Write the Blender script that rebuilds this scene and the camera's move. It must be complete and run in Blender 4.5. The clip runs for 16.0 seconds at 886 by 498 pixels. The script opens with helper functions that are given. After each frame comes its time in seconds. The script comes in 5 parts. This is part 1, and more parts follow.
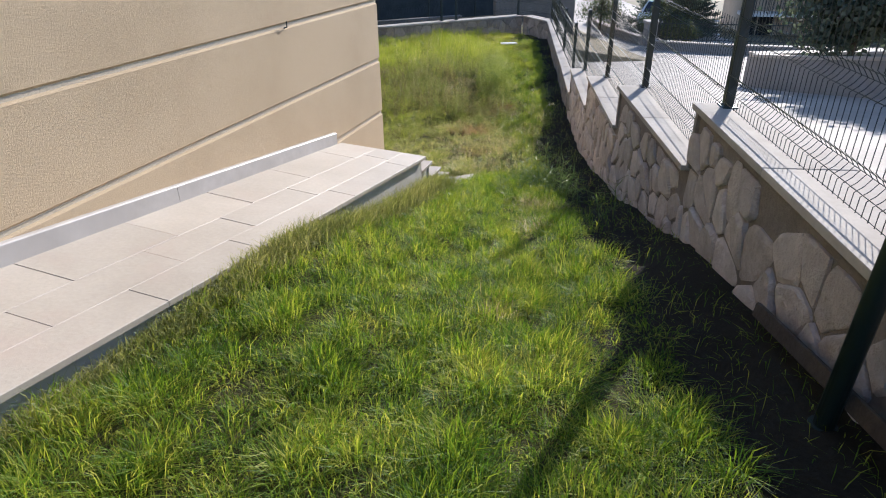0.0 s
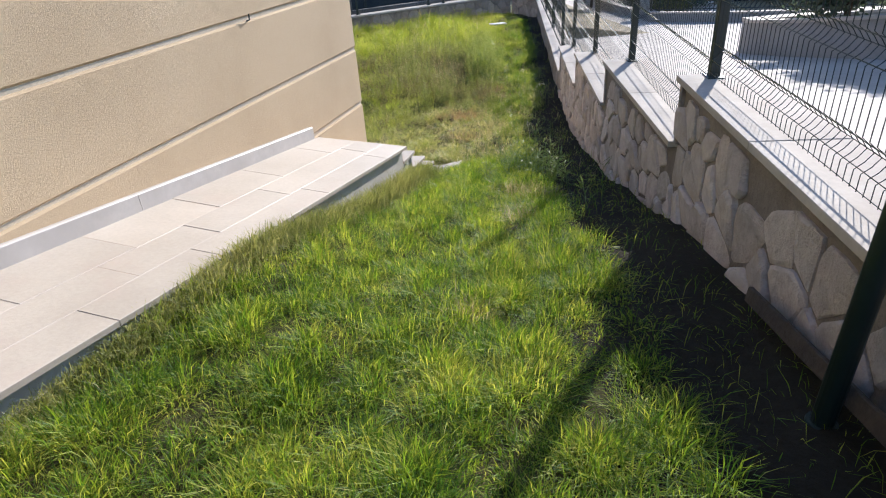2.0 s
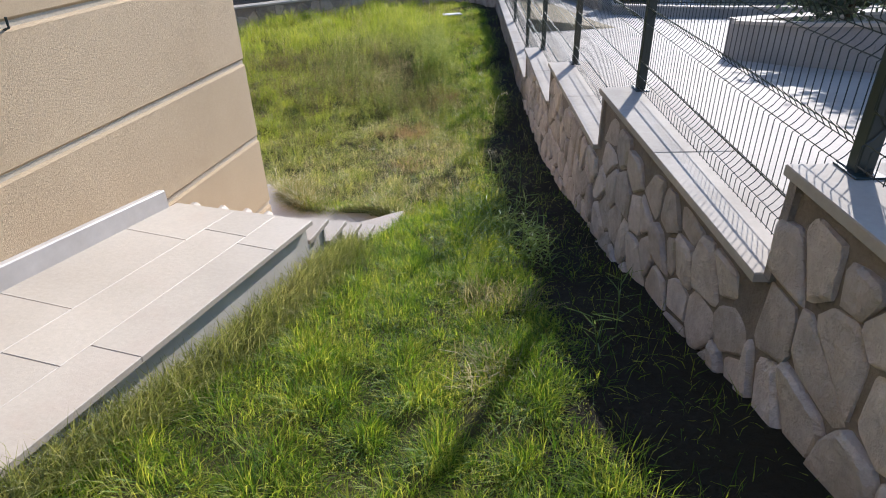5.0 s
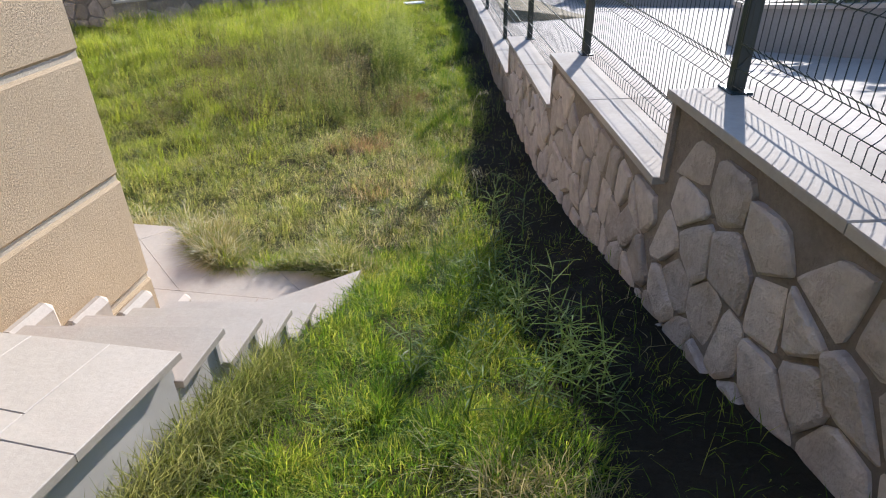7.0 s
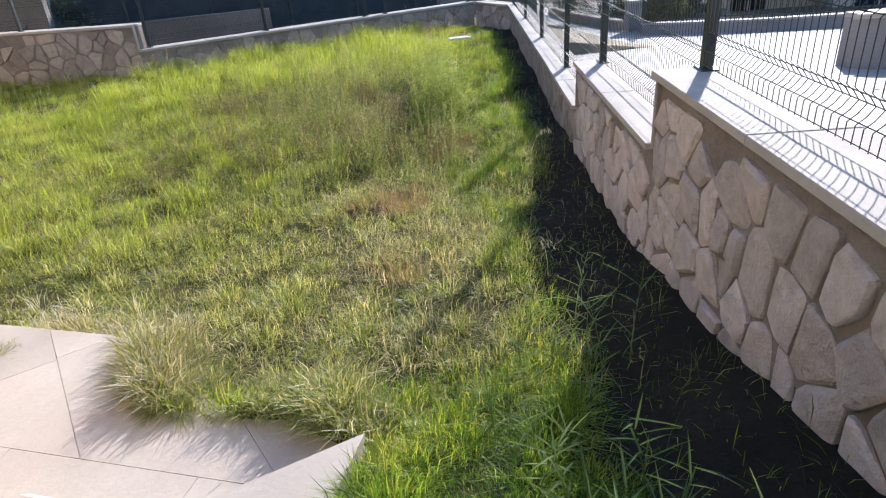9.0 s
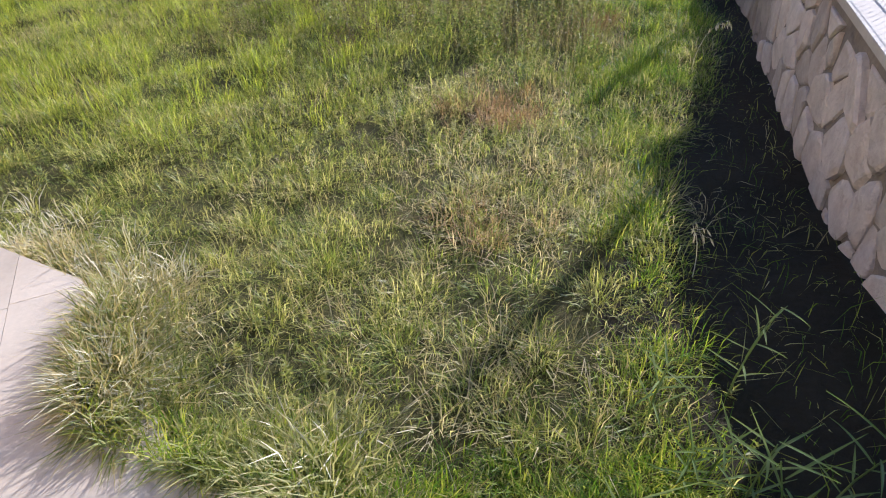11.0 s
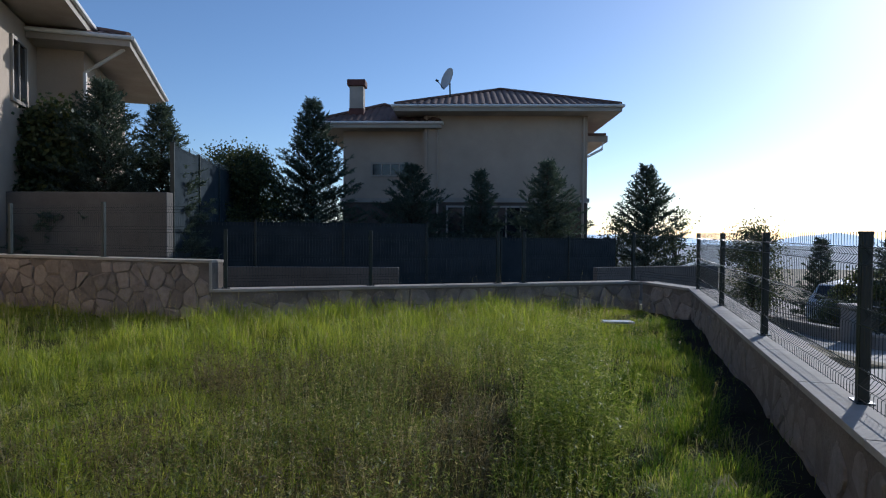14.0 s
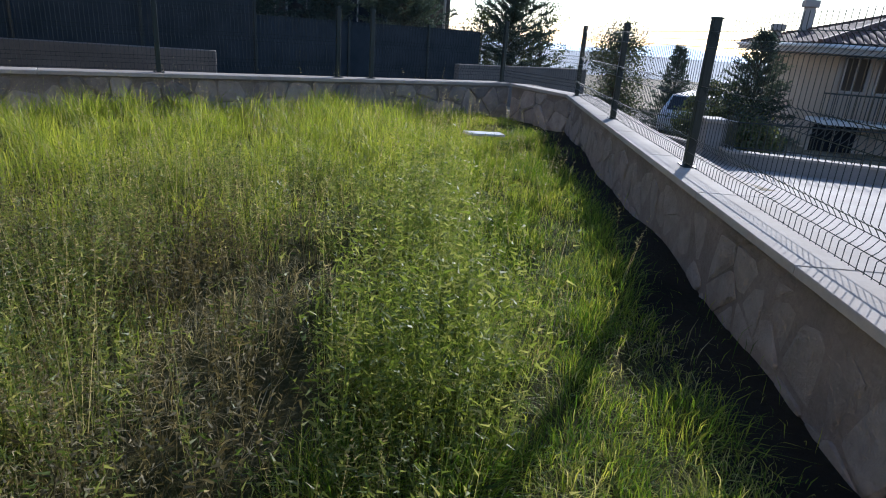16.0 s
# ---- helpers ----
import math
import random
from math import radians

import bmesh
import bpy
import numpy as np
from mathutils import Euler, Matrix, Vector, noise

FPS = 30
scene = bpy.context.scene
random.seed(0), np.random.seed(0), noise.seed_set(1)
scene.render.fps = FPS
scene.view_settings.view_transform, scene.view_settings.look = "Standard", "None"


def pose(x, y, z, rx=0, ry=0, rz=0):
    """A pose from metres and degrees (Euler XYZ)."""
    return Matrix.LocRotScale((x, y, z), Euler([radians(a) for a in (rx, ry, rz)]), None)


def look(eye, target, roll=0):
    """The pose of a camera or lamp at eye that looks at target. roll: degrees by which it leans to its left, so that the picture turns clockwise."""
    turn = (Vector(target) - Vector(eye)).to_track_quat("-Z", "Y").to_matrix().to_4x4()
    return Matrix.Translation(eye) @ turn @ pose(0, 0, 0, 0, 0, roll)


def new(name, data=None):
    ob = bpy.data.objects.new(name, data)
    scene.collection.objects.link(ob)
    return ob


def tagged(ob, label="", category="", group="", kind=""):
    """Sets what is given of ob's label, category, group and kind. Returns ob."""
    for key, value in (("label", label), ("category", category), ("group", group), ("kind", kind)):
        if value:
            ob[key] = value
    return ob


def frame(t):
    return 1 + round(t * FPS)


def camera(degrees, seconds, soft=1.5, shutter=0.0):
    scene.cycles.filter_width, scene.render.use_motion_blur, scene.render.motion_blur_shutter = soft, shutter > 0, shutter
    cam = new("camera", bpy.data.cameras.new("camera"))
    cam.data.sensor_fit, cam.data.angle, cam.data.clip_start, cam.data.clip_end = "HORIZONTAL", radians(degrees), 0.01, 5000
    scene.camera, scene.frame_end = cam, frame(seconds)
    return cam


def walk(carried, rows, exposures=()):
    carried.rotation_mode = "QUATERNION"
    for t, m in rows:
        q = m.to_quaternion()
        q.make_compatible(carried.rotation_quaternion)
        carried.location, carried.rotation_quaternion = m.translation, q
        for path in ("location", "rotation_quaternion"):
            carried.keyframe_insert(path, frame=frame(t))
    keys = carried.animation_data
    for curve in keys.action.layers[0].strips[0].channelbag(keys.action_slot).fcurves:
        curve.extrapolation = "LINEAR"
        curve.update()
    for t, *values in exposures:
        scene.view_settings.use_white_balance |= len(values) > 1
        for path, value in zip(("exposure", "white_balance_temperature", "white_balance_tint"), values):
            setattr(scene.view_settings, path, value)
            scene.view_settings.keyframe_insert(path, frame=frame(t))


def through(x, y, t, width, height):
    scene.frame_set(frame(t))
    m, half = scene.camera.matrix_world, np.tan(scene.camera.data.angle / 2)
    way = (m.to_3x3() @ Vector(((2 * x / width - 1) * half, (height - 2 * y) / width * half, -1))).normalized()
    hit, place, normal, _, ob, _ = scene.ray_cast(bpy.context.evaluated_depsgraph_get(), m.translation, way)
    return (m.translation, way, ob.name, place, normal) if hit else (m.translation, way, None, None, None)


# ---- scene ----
cam = camera(71.3, 16.0, soft=1.1)
PATH = [
    (0, (0.003, -0.308, 2.417), (0.009, 1.462, 1.486), -0.5),
    (0.5, (0.003, -0.371, 2.426), (-0.048, 1.406, 1.510), -1.5),
    (1, (0.006, -0.360, 2.413), (-0.011, 1.409, 1.479), -2.1),
    (1.5, (0.074, -0.274, 2.401), (0.039, 1.470, 1.423), -3.6),
    (2, (0.182, -0.111, 2.368), (0.168, 1.638, 1.398), -4.0),
    (2.5, (0.144, 0.210, 2.307), (0.287, 1.960, 1.350), -1.3),
    (3, (0.133, 0.538, 2.291), (0.282, 2.266, 1.294), -3.6),
    (3.5, (0.236, 0.926, 2.248), (0.371, 2.744, 1.424), -1.5),
    (3.7, (0.255, 1.071, 2.249), (0.385, 2.875, 1.394), -1.1),
    (5.8, (0.512, 2.700, 1.953), (0.616, 4.409, 0.919), -2.9),
    (6, (0.529, 2.892, 1.861), (0.560, 4.625, 0.863), -3.7),
    (6.5, (0.537, 3.314, 1.797), (0.581, 5.027, 0.765), -1.0),
    (7, (0.498, 3.769, 1.719), (0.737, 5.466, 0.688), -1.4),
    (7.5, (0.538, 4.198, 1.588), (0.581, 5.925, 0.580), -2.4),
    (8, (0.516, 4.631, 1.479), (0.584, 6.378, 0.508), -1.6),
    (8.5, (0.616, 4.982, 1.392), (0.726, 6.705, 0.382), -6.4),
    (8.7, (0.650, 5.127, 1.312), (0.770, 6.907, 0.409), -5.6),
    (10.8, (0.827, 6.438, 1.086), (0.610, 8.001, -0.143), -2.7),
    (11, (0.831, 6.592, 1.056), (0.549, 8.117, -0.207), -3.9),
    (11.5, (0.878, 7.009, 0.885), (0.614, 8.597, -0.303), -2.2),
    (12, (0.883, 7.463, 0.688), (0.737, 9.123, -0.417), -0.7),
    (12.1, (0.897, 7.609, 0.664), (0.659, 9.223, -0.495), -4.4),
    (12.4, (0.962, 7.997, 0.542), (0.668, 9.795, -0.282), -1.9),
    (12.5, (0.977, 8.122, 0.527), (0.635, 9.927, -0.262), -3.3),
    (13, (1.015, 8.581, 0.547), (0.715, 10.478, -0.009), -0.6),
    (13.5, (0.992, 8.972, 0.575), (0.886, 10.944, 0.261), -0.5),
    (13.6, (0.992, 9.077, 0.576), (0.816, 11.057, 0.354), -0.7),
    (14, (1.114, 9.498, 0.525), (0.770, 11.468, 0.473), 0.4),
    (14.5, (1.132, 9.974, 0.486), (1.205, 11.972, 0.551), 5.5),
    (15, (1.143, 10.476, 0.464), (1.238, 12.473, 0.392), 3.6),
    (15.5, (1.209, 11.196, 0.428), (1.002, 13.159, 0.105), 1.2),
    (15.9, (1.152, 11.620, 0.353), (1.149, 13.517, -0.271), 3.2),
    (16, (1.152, 11.706, 0.343), (1.295, 13.584, -0.323), 4.3),
]
EXPOSURES = [(0.0, 0.95, 6000, 14), (1.0, 0.9, 6000, 14), (1.5, 1.13, 6000, 14), (2.5, 1.17, 6000, 14), (3.0, 1.22, 6000, 14), (3.4, 0.83, 5950, 14), (5.0, 1.0, 5950, 14), (6.0, 1.29, 5950, 14), (6.6, 1.27, 5950, 14), (7.0, 1.08, 5950, 14), (7.5, 1.08, 5950, 14), (8.7, 1.38, 5850, 15), (10.8, 1.28, 5700, 18), (11.4, 1.52, 5650, 19), (12.0, 2.0, 5600, 20), (12.6, 1.97, 5450, 20), (13.0, 1.12, 5500, 17), (13.5, 0.0, 5450, 14), (14.0, -0.36, 5500, 12), (15.1, -0.62, 5650, 12), (16.0, 0.47, 5600, 14)]
walk(cam, [(t, look(eye, target, roll)) for t, eye, target, roll in PATH], EXPOSURES)

# ---- light: clear evening sky, low sun ahead on the far side of the road ----
SUN_DIR = Vector((0.478, 0.797, 0.372)).normalized()
ELEV = math.asin(SUN_DIR.z)
AZIM = math.atan2(SUN_DIR.x, SUN_DIR.y)
world = bpy.data.worlds.new("sky")
scene.world = world
world.use_nodes = True
wn = world.node_tree.nodes
sky = wn.new("ShaderNodeTexSky")
sky.sky_type = "NISHITA"
sky.sun_disc = False
sky.sun_elevation = ELEV
sky.sun_rotation = AZIM
sky.altitude = 900
sky.air_density = 1.0
sky.dust_density = 0.7
sky.ozone_density = 2.5
wn["Background"].inputs["Strength"].default_value = 0.145
world.node_tree.links.new(sky.outputs["Color"], wn["Background"].inputs["Color"])
sun_data = bpy.data.lights.new("sun", "SUN")
sun_data.energy, sun_data.angle, sun_data.color = 4.4, radians(0.55), (1.0, 0.93, 0.82)
sun = new("sun", sun_data)
sun.matrix_world = look(SUN_DIR * 50, (0, 0, 0))

# ---- materials ----
def material(name, rough=0.8, metal=0.0):
    m = bpy.data.materials.new(name)
    m.use_nodes = True
    b = m.node_tree.nodes["Principled BSDF"]
    b.inputs["Roughness"].default_value = rough
    b.inputs["Metallic"].default_value = metal
    return m, m.node_tree.nodes, m.node_tree.links, b


def ramp(nodes, stops):
    r = nodes.new("ShaderNodeValToRGB")
    el = r.color_ramp.elements
    el[0].position, el[0].color = stops[0][0], (*stops[0][1], 1)
    el[1].position, el[1].color = stops[-1][0], (*stops[-1][1], 1)
    for p, c in stops[1:-1]:
        e = el.new(p)
        e.color = (*c, 1)
    return r


def noise_node(nodes, links, scale, detail=4.0, coords=None, rough=0.55):
    n = nodes.new("ShaderNodeTexNoise")
    n.inputs["Scale"].default_value, n.inputs["Detail"].default_value = scale, detail
    n.inputs["Roughness"].default_value = rough
    if coords is not None:
        links.new(coords, n.inputs["Vector"])
    return n


def mixed(nodes, links, kind, fac, a, b):
    m = nodes.new("ShaderNodeMix")
    m.data_type, m.blend_type = "RGBA", kind
    for key, value in ((0, fac), (6, a), (7, b)):
        if isinstance(value, (int, float)):
            m.inputs[key].default_value = value
        elif isinstance(value, tuple):
            m.inputs[key].default_value = (*value, 1)
        else:
            links.new(value, m.inputs[key])
    return m.outputs[2]


def surface(name, dark, light, coarse=1.2, fine=40.0, bump=0.15, rough=0.85, metal=0.0, grain=0.25, stain=None, per_piece=0.0, depth=0.01, stain_scale=0.7, gloss=0.5):
    """Worn solid surface: broad tone drift, fine grain, relief, optional stains and a tone of its own for each piece."""
    m, n, l, b = material(name, rough, metal)
    b.inputs["Specular IOR Level"].default_value = gloss
    co = n.new("ShaderNodeTexCoord").outputs["Object"]
    if per_piece:
        geo = n.new("ShaderNodeNewGeometry")
        co = geo.outputs["Position"]
    big = noise_node(n, l, coarse, 5, co)
    r = ramp(n, [(0.3, dark), (0.7, light)])
    l.new(big.outputs["Fac"], r.inputs["Fac"])
    small = noise_node(n, l, fine, 6, co, 0.7)
    g = ramp(n, [(0.25, (0.5, 0.5, 0.5)), (0.75, (1.0, 1.0, 1.0))])
    l.new(small.outputs["Fac"], g.inputs["Fac"])
    col = mixed(n, l, "MULTIPLY", grain * 2, r.outputs["Color"], g.outputs["Color"])
    if stain:
        st = noise_node(n, l, stain_scale, 7, co, 0.65)
        sr = ramp(n, [(0.5, (0, 0, 0)), (0.68, (1, 1, 1))])
        l.new(st.outputs["Fac"], sr.inputs["Fac"])
        f = n.new("ShaderNodeMath")
        f.operation = "MULTIPLY"
        l.new(sr.outputs["Color"], f.inputs[0])
        f.inputs[1].default_value = 0.55
        col = mixed(n, l, "MIX", f.outputs[0], col, stain)
    if per_piece:
        info = n.new("ShaderNodeObjectInfo")
        pr = ramp(n, [(0.0, (1 - per_piece,) * 3), (1.0, (1 + per_piece * 0.6,) * 3)])
        l.new(info.outputs["Random"], pr.inputs["Fac"])
        col = mixed(n, l, "MULTIPLY", 1.0, col, pr.outputs["Color"])
    l.new(col, b.inputs["Base Color"])
    bm_ = n.new("ShaderNodeBump")
    bm_.inputs["Strength"].default_value, bm_.inputs["Distance"].default_value = bump, depth
    l.new(small.outputs["Fac"], bm_.inputs["Height"])
    l.new(bm_.outputs["Normal"], b.inputs["Normal"])
    return m


def foliage(name, stops, rough=0.5, through=0.35, vary=1.2):
    """Leaves and blades: a tone for each blade, drift over the place, light passing through."""
    m, n, l, b = material(name, rough)
    geo = n.new("ShaderNodeNewGeometry")
    r = ramp(n, stops)
    drift = noise_node(n, l, vary, 3, geo.outputs["Position"])
    add = n.new("ShaderNodeMath")
    add.operation = "MULTIPLY_ADD"
    l.new(drift.outputs["Fac"], add.inputs[0])
    add.inputs[1].default_value = 1.3
    half = n.new("ShaderNodeMath")
    half.operation = "MULTIPLY_ADD"
    l.new(geo.outputs["Random Per Island"], half.inputs[0])
    half.inputs[1].default_value, half.inputs[2].default_value = 0.95, -0.62
    l.new(half.outputs[0], add.inputs[2])
    l.new(add.outputs[0], r.inputs["Fac"])
    l.new(r.outputs["Color"], b.inputs["Base Color"])
    b.inputs["Specular IOR Level"].default_value = 0.3
    tr = n.new("ShaderNodeBsdfTranslucent")
    bright = mixed(n, l, "MULTIPLY", 1.0, r.outputs["Color"], (1.65, 1.55, 1.05))
    l.new(bright, tr.inputs["Color"])
    mx = n.new("ShaderNodeMixShader")
    mx.inputs[0].default_value = through
    l.new(b.outputs[0], mx.inputs[1])
    l.new(tr.outputs[0], mx.inputs[2])
    l.new(mx.outputs[0], n["Material Output"].inputs["Surface"])
    return m


STUCCO = surface("sand_stucco", (0.525, 0.385, 0.23), (0.625, 0.47, 0.295), 0.9, 130, 0.5, 0.92, grain=0.2, stain=(0.49, 0.36, 0.215), depth=0.008, stain_scale=0.9)
TRIM = surface("pale_groove_render", (0.6, 0.5, 0.36), (0.68, 0.57, 0.42), 2, 60, 0.4, 0.9)
SLAB = surface("pale_travertine", (0.415, 0.357, 0.285), (0.505, 0.442, 0.362), 1.6, 46, 0.3, 0.6, grain=0.16, stain=(0.42, 0.335, 0.27), per_piece=0.08, depth=0.004, stain_scale=2.2)
MARBLE = surface("grey_white_marble", (0.46, 0.42, 0.375), (0.59, 0.545, 0.495), 3.0, 20, 0.08, 0.5, grain=0.12, stain=(0.42, 0.38, 0.34), per_piece=0.06, depth=0.003, stain_scale=2.5)
COPING = surface("white_coping_stone", (0.41, 0.362, 0.305), (0.525, 0.472, 0.405), 2.2, 30, 0.2, 0.8, grain=0.16, stain=(0.36, 0.31, 0.26), per_piece=0.08, depth=0.004, stain_scale=1.8, gloss=0.15)
CONCRETE = surface("grey_mortar", (0.30, 0.25, 0.21), (0.46, 0.385, 0.32), 2.0, 35, 0.9, 0.95, grain=0.3, stain=(0.2, 0.17, 0.14), depth=0.02)
MORTAR = surface("grey_brown_mortar", (0.25, 0.21, 0.175), (0.38, 0.32, 0.27), 2.5, 35, 0.9, 0.95, grain=0.3, stain=(0.13, 0.11, 0.09), depth=0.02, gloss=0.15)
STONE = surface("pinkish_field_stone", (0.57, 0.48, 0.41), (0.8, 0.7, 0.62), 5.0, 11, 1.0, 0.92, grain=0.34, stain=(0.36, 0.27, 0.21), per_piece=0.24, depth=0.04, stain_scale=5.0, gloss=0.2)
GREYSTONE = surface("grey_brown_field_stone", (0.31, 0.265, 0.225), (0.46, 0.395, 0.335), 5.0, 11, 1.0, 0.92, grain=0.34, stain=(0.27, 0.22, 0.18), per_piece=0.16, depth=0.04, stain_scale=5.0, gloss=0.15)
DARKSTONE = surface("brown_field_stone", (0.34, 0.28, 0.23), (0.56, 0.47, 0.39), 5.0, 11, 1.0, 0.92, grain=0.34, stain=(0.25, 0.20, 0.16), per_piece=0.3, depth=0.04, stain_scale=5.0, gloss=0.15)
# bare soil under the wall, its colour darkened to deepen the wall's shade
SHADED_SOIL = surface("bare_soil_shade_darkened", (0.03, 0.027, 0.018), (0.06, 0.05, 0.035), 1.6, 30, 1.0, 0.97, grain=0.4, stain=(0.04, 0.036, 0.02), depth=0.05, gloss=0.1)
THATCH = surface("mossy_thatch", (0.055, 0.062, 0.018), (0.15, 0.135, 0.055), 6.0, 70, 1.0, 0.97, grain=0.42, stain=(0.12, 0.105, 0.05), depth=0.04, stain_scale=2.6, gloss=0.1)
GROUT = surface("sandy_grout", (0.40, 0.32, 0.25), (0.5, 0.41, 0.33), 3, 60, 0.2, 0.9, grain=0.15)
EAVES = surface("beige_painted_eaves", (0.40, 0.35, 0.29), (0.48, 0.43, 0.37), 1.2, 25, 0.1, 0.8, grain=0.14, stain=(0.32, 0.27, 0.22), gloss=0.2)
ROAD = surface("pale_paving", (0.32, 0.29, 0.255), (0.44, 0.40, 0.355), 0.5, 18, 0.3, 0.8, grain=0.2, stain=(0.36, 0.32, 0.28), depth=0.01, stain_scale=0.5, gloss=0.2)
POST = surface("dark_green_coated_steel", (0.012, 0.022, 0.02), (0.022, 0.035, 0.032), 3, 60, 0.05, 0.42, grain=0.1)
DULLWIRE = surface("matt_dark_wire", (0.02, 0.03, 0.03), (0.03, 0.042, 0.04), 3, 60, 0.02, 0.9, grain=0.1, gloss=0.08)
WIRE = surface("green_black_coated_wire", (0.02, 0.03, 0.03), (0.03, 0.042, 0.04), 3, 60, 0.02, 0.3, grain=0.1)
HOUSE_WALL = surface("beige_painted_render", (0.44, 0.355, 0.27), (0.54, 0.44, 0.34), 0.6, 30, 0.3, 0.9, grain=0.16, stain=(0.39, 0.31, 0.23))
DARK_STOREY = surface("dark_brown_lower_storey", (0.10, 0.08, 0.065), (0.17, 0.135, 0.11), 2.0, 18, 0.5, 0.9, grain=0.3, stain=(0.07, 0.055, 0.045), gloss=0.15)
WHITE = surface("white_painted_wood", (0.70, 0.68, 0.64), (0.8, 0.78, 0.74), 2, 30, 0.1, 0.6, grain=0.08)
TILE = surface("terracotta_roof_tile", (0.13, 0.07, 0.05), (0.21, 0.115, 0.08), 2.5, 14, 0.4, 0.8, grain=0.3, stain=(0.09, 0.06, 0.045))
BRICKRED = surface("red_brown_brick", (0.11, 0.045, 0.035), (0.17, 0.065, 0.05), 3, 30, 0.3, 0.85)
GLASSY = surface("dark_window_glass", (0.012, 0.015, 0.02), (0.02, 0.024, 0.03), 1, 5, 0.0, 0.08, grain=0.02)
NETTING = surface("black_green_privacy_netting", (0.036, 0.048, 0.055), (0.056, 0.07, 0.08), 2, 80, 0.1, 0.95, grain=0.3, gloss=0.03)
GREYWALL = surface("grey_rendered_wall", (0.15, 0.14, 0.125), (0.22, 0.20, 0.18), 0.8, 25, 0.3, 0.92, grain=0.2, stain=(0.11, 0.10, 0.09), gloss=0.1)
BLOCKWALL = surface("pale_grey_block_wall", (0.26, 0.25, 0.235), (0.36, 0.345, 0.325), 0.8, 25, 0.3, 0.92, grain=0.2, stain=(0.2, 0.19, 0.175), gloss=0.1)
FIELD = surface("dry_field", (0.16, 0.13, 0.07), (0.30, 0.24, 0.14), 0.05, 2.0, 0.3, 0.95, grain=0.3, stain=(0.1, 0.1, 0.05), stain_scale=0.02)
BARK = surface("brown_bark", (0.05, 0.035, 0.025), (0.1, 0.075, 0.05), 5, 40, 0.8, 0.95, grain=0.4)
DISH = surface("off_white_dish", (0.55, 0.53, 0.5), (0.65, 0.63, 0.6), 3, 30, 0.05, 0.4)
# distance haze painted into the hills: pale blue colour plus a glow of their own
HILL, _n, _l, _b = material("hill_haze_glow", 1.0)
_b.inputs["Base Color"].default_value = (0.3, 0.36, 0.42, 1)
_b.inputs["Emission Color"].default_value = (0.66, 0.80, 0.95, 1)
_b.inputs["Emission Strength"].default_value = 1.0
# haze over the far plain is put into its pale blue-grey base colour
FARLAND = surface("far_plain_painted_haze", (0.30, 0.34, 0.36), (0.42, 0.45, 0.45), 0.006, 0.05, 0.0, 1.0, grain=0.15)

GRASS = foliage("lawn_blades", [(0.0, (0.04, 0.095, 0.010)), (0.35, (0.10, 0.185, 0.014)), (0.65, (0.20, 0.28, 0.022)), (1.0, (0.37, 0.38, 0.065))], 0.55, 0.5, 2.6)
PALE = foliage("thin_yellowing_blades", [(0.0, (0.08, 0.125, 0.024)), (0.35, (0.175, 0.22, 0.042)), (0.65, (0.31, 0.32, 0.085)), (1.0, (0.48, 0.45, 0.2))], 0.42, 0.5, 2.4)
TALL = foliage("tall_bright_grass", [(0.0, (0.12, 0.17, 0.017)), (0.4, (0.225, 0.29, 0.03)), (1.0, (0.365, 0.38, 0.07))], 0.5, 0.5, 1.6)
DRY = foliage("dry_straw_blades", [(0.0, (0.20, 0.18, 0.07)), (0.5, (0.36, 0.31, 0.16)), (1.0, (0.52, 0.45, 0.28))], 0.6, 0.4, 1.0)
BROWN = foliage("dead_brown_stems", [(0.0, (0.06, 0.055, 0.022)), (0.5, (0.13, 0.11, 0.048)), (1.0, (0.25, 0.21, 0.11))], 0.7, 0.25, 1.0)
WEED = foliage("grey_green_weed", [(0.0, (0.10, 0.13, 0.03)), (0.5, (0.20, 0.22, 0.065)), (1.0, (0.34, 0.33, 0.15))], 0.5, 0.45, 1.0)
HERB = foliage("dull_green_weed_leaf", [(0.0, (0.05, 0.085, 0.015)), (0.5, (0.13, 0.17, 0.036)), (1.0, (0.31, 0.31, 0.12))], 0.5, 0.45, 2.6)
HUSK = foliage("bleached_husk", [(0.0, (0.42, 0.4, 0.29)), (1.0, (0.6, 0.57, 0.45))], 0.6, 0.3, 1.0)
RUST = foliage("rusty_dead_grass", [(0.0, (0.2, 0.125, 0.06)), (0.5, (0.33, 0.22, 0.115)), (1.0, (0.45, 0.34, 0.2))], 0.7, 0.35, 2.0)
FRESH = foliage("fresh_green_weed_leaf", [(0.0, (0.065, 0.105, 0.016)), (0.5, (0.155, 0.205, 0.034)), (1.0, (0.31, 0.33, 0.11))], 0.5, 0.45, 2.0)
REED = foliage("green_reed_leaf", [(0.0, (0.06, 0.105, 0.03)), (0.6, (0.13, 0.19, 0.06)), (1.0, (0.33, 0.37, 0.17))], 0.38, 0.4, 2.0)
NEEDLE = foliage("dark_conifer_needles", [(0.0, (0.036, 0.055, 0.043)), (0.6, (0.072, 0.105, 0.084)), (1.0, (0.13, 0.16, 0.12))], 0.6, 0.25, 0.8)
LEAF = foliage("broad_garden_leaf", [(0.0, (0.03, 0.046, 0.024)), (0.5, (0.06, 0.085, 0.038)), (1.0, (0.13, 0.135, 0.05))], 0.5, 0.3, 0.8)


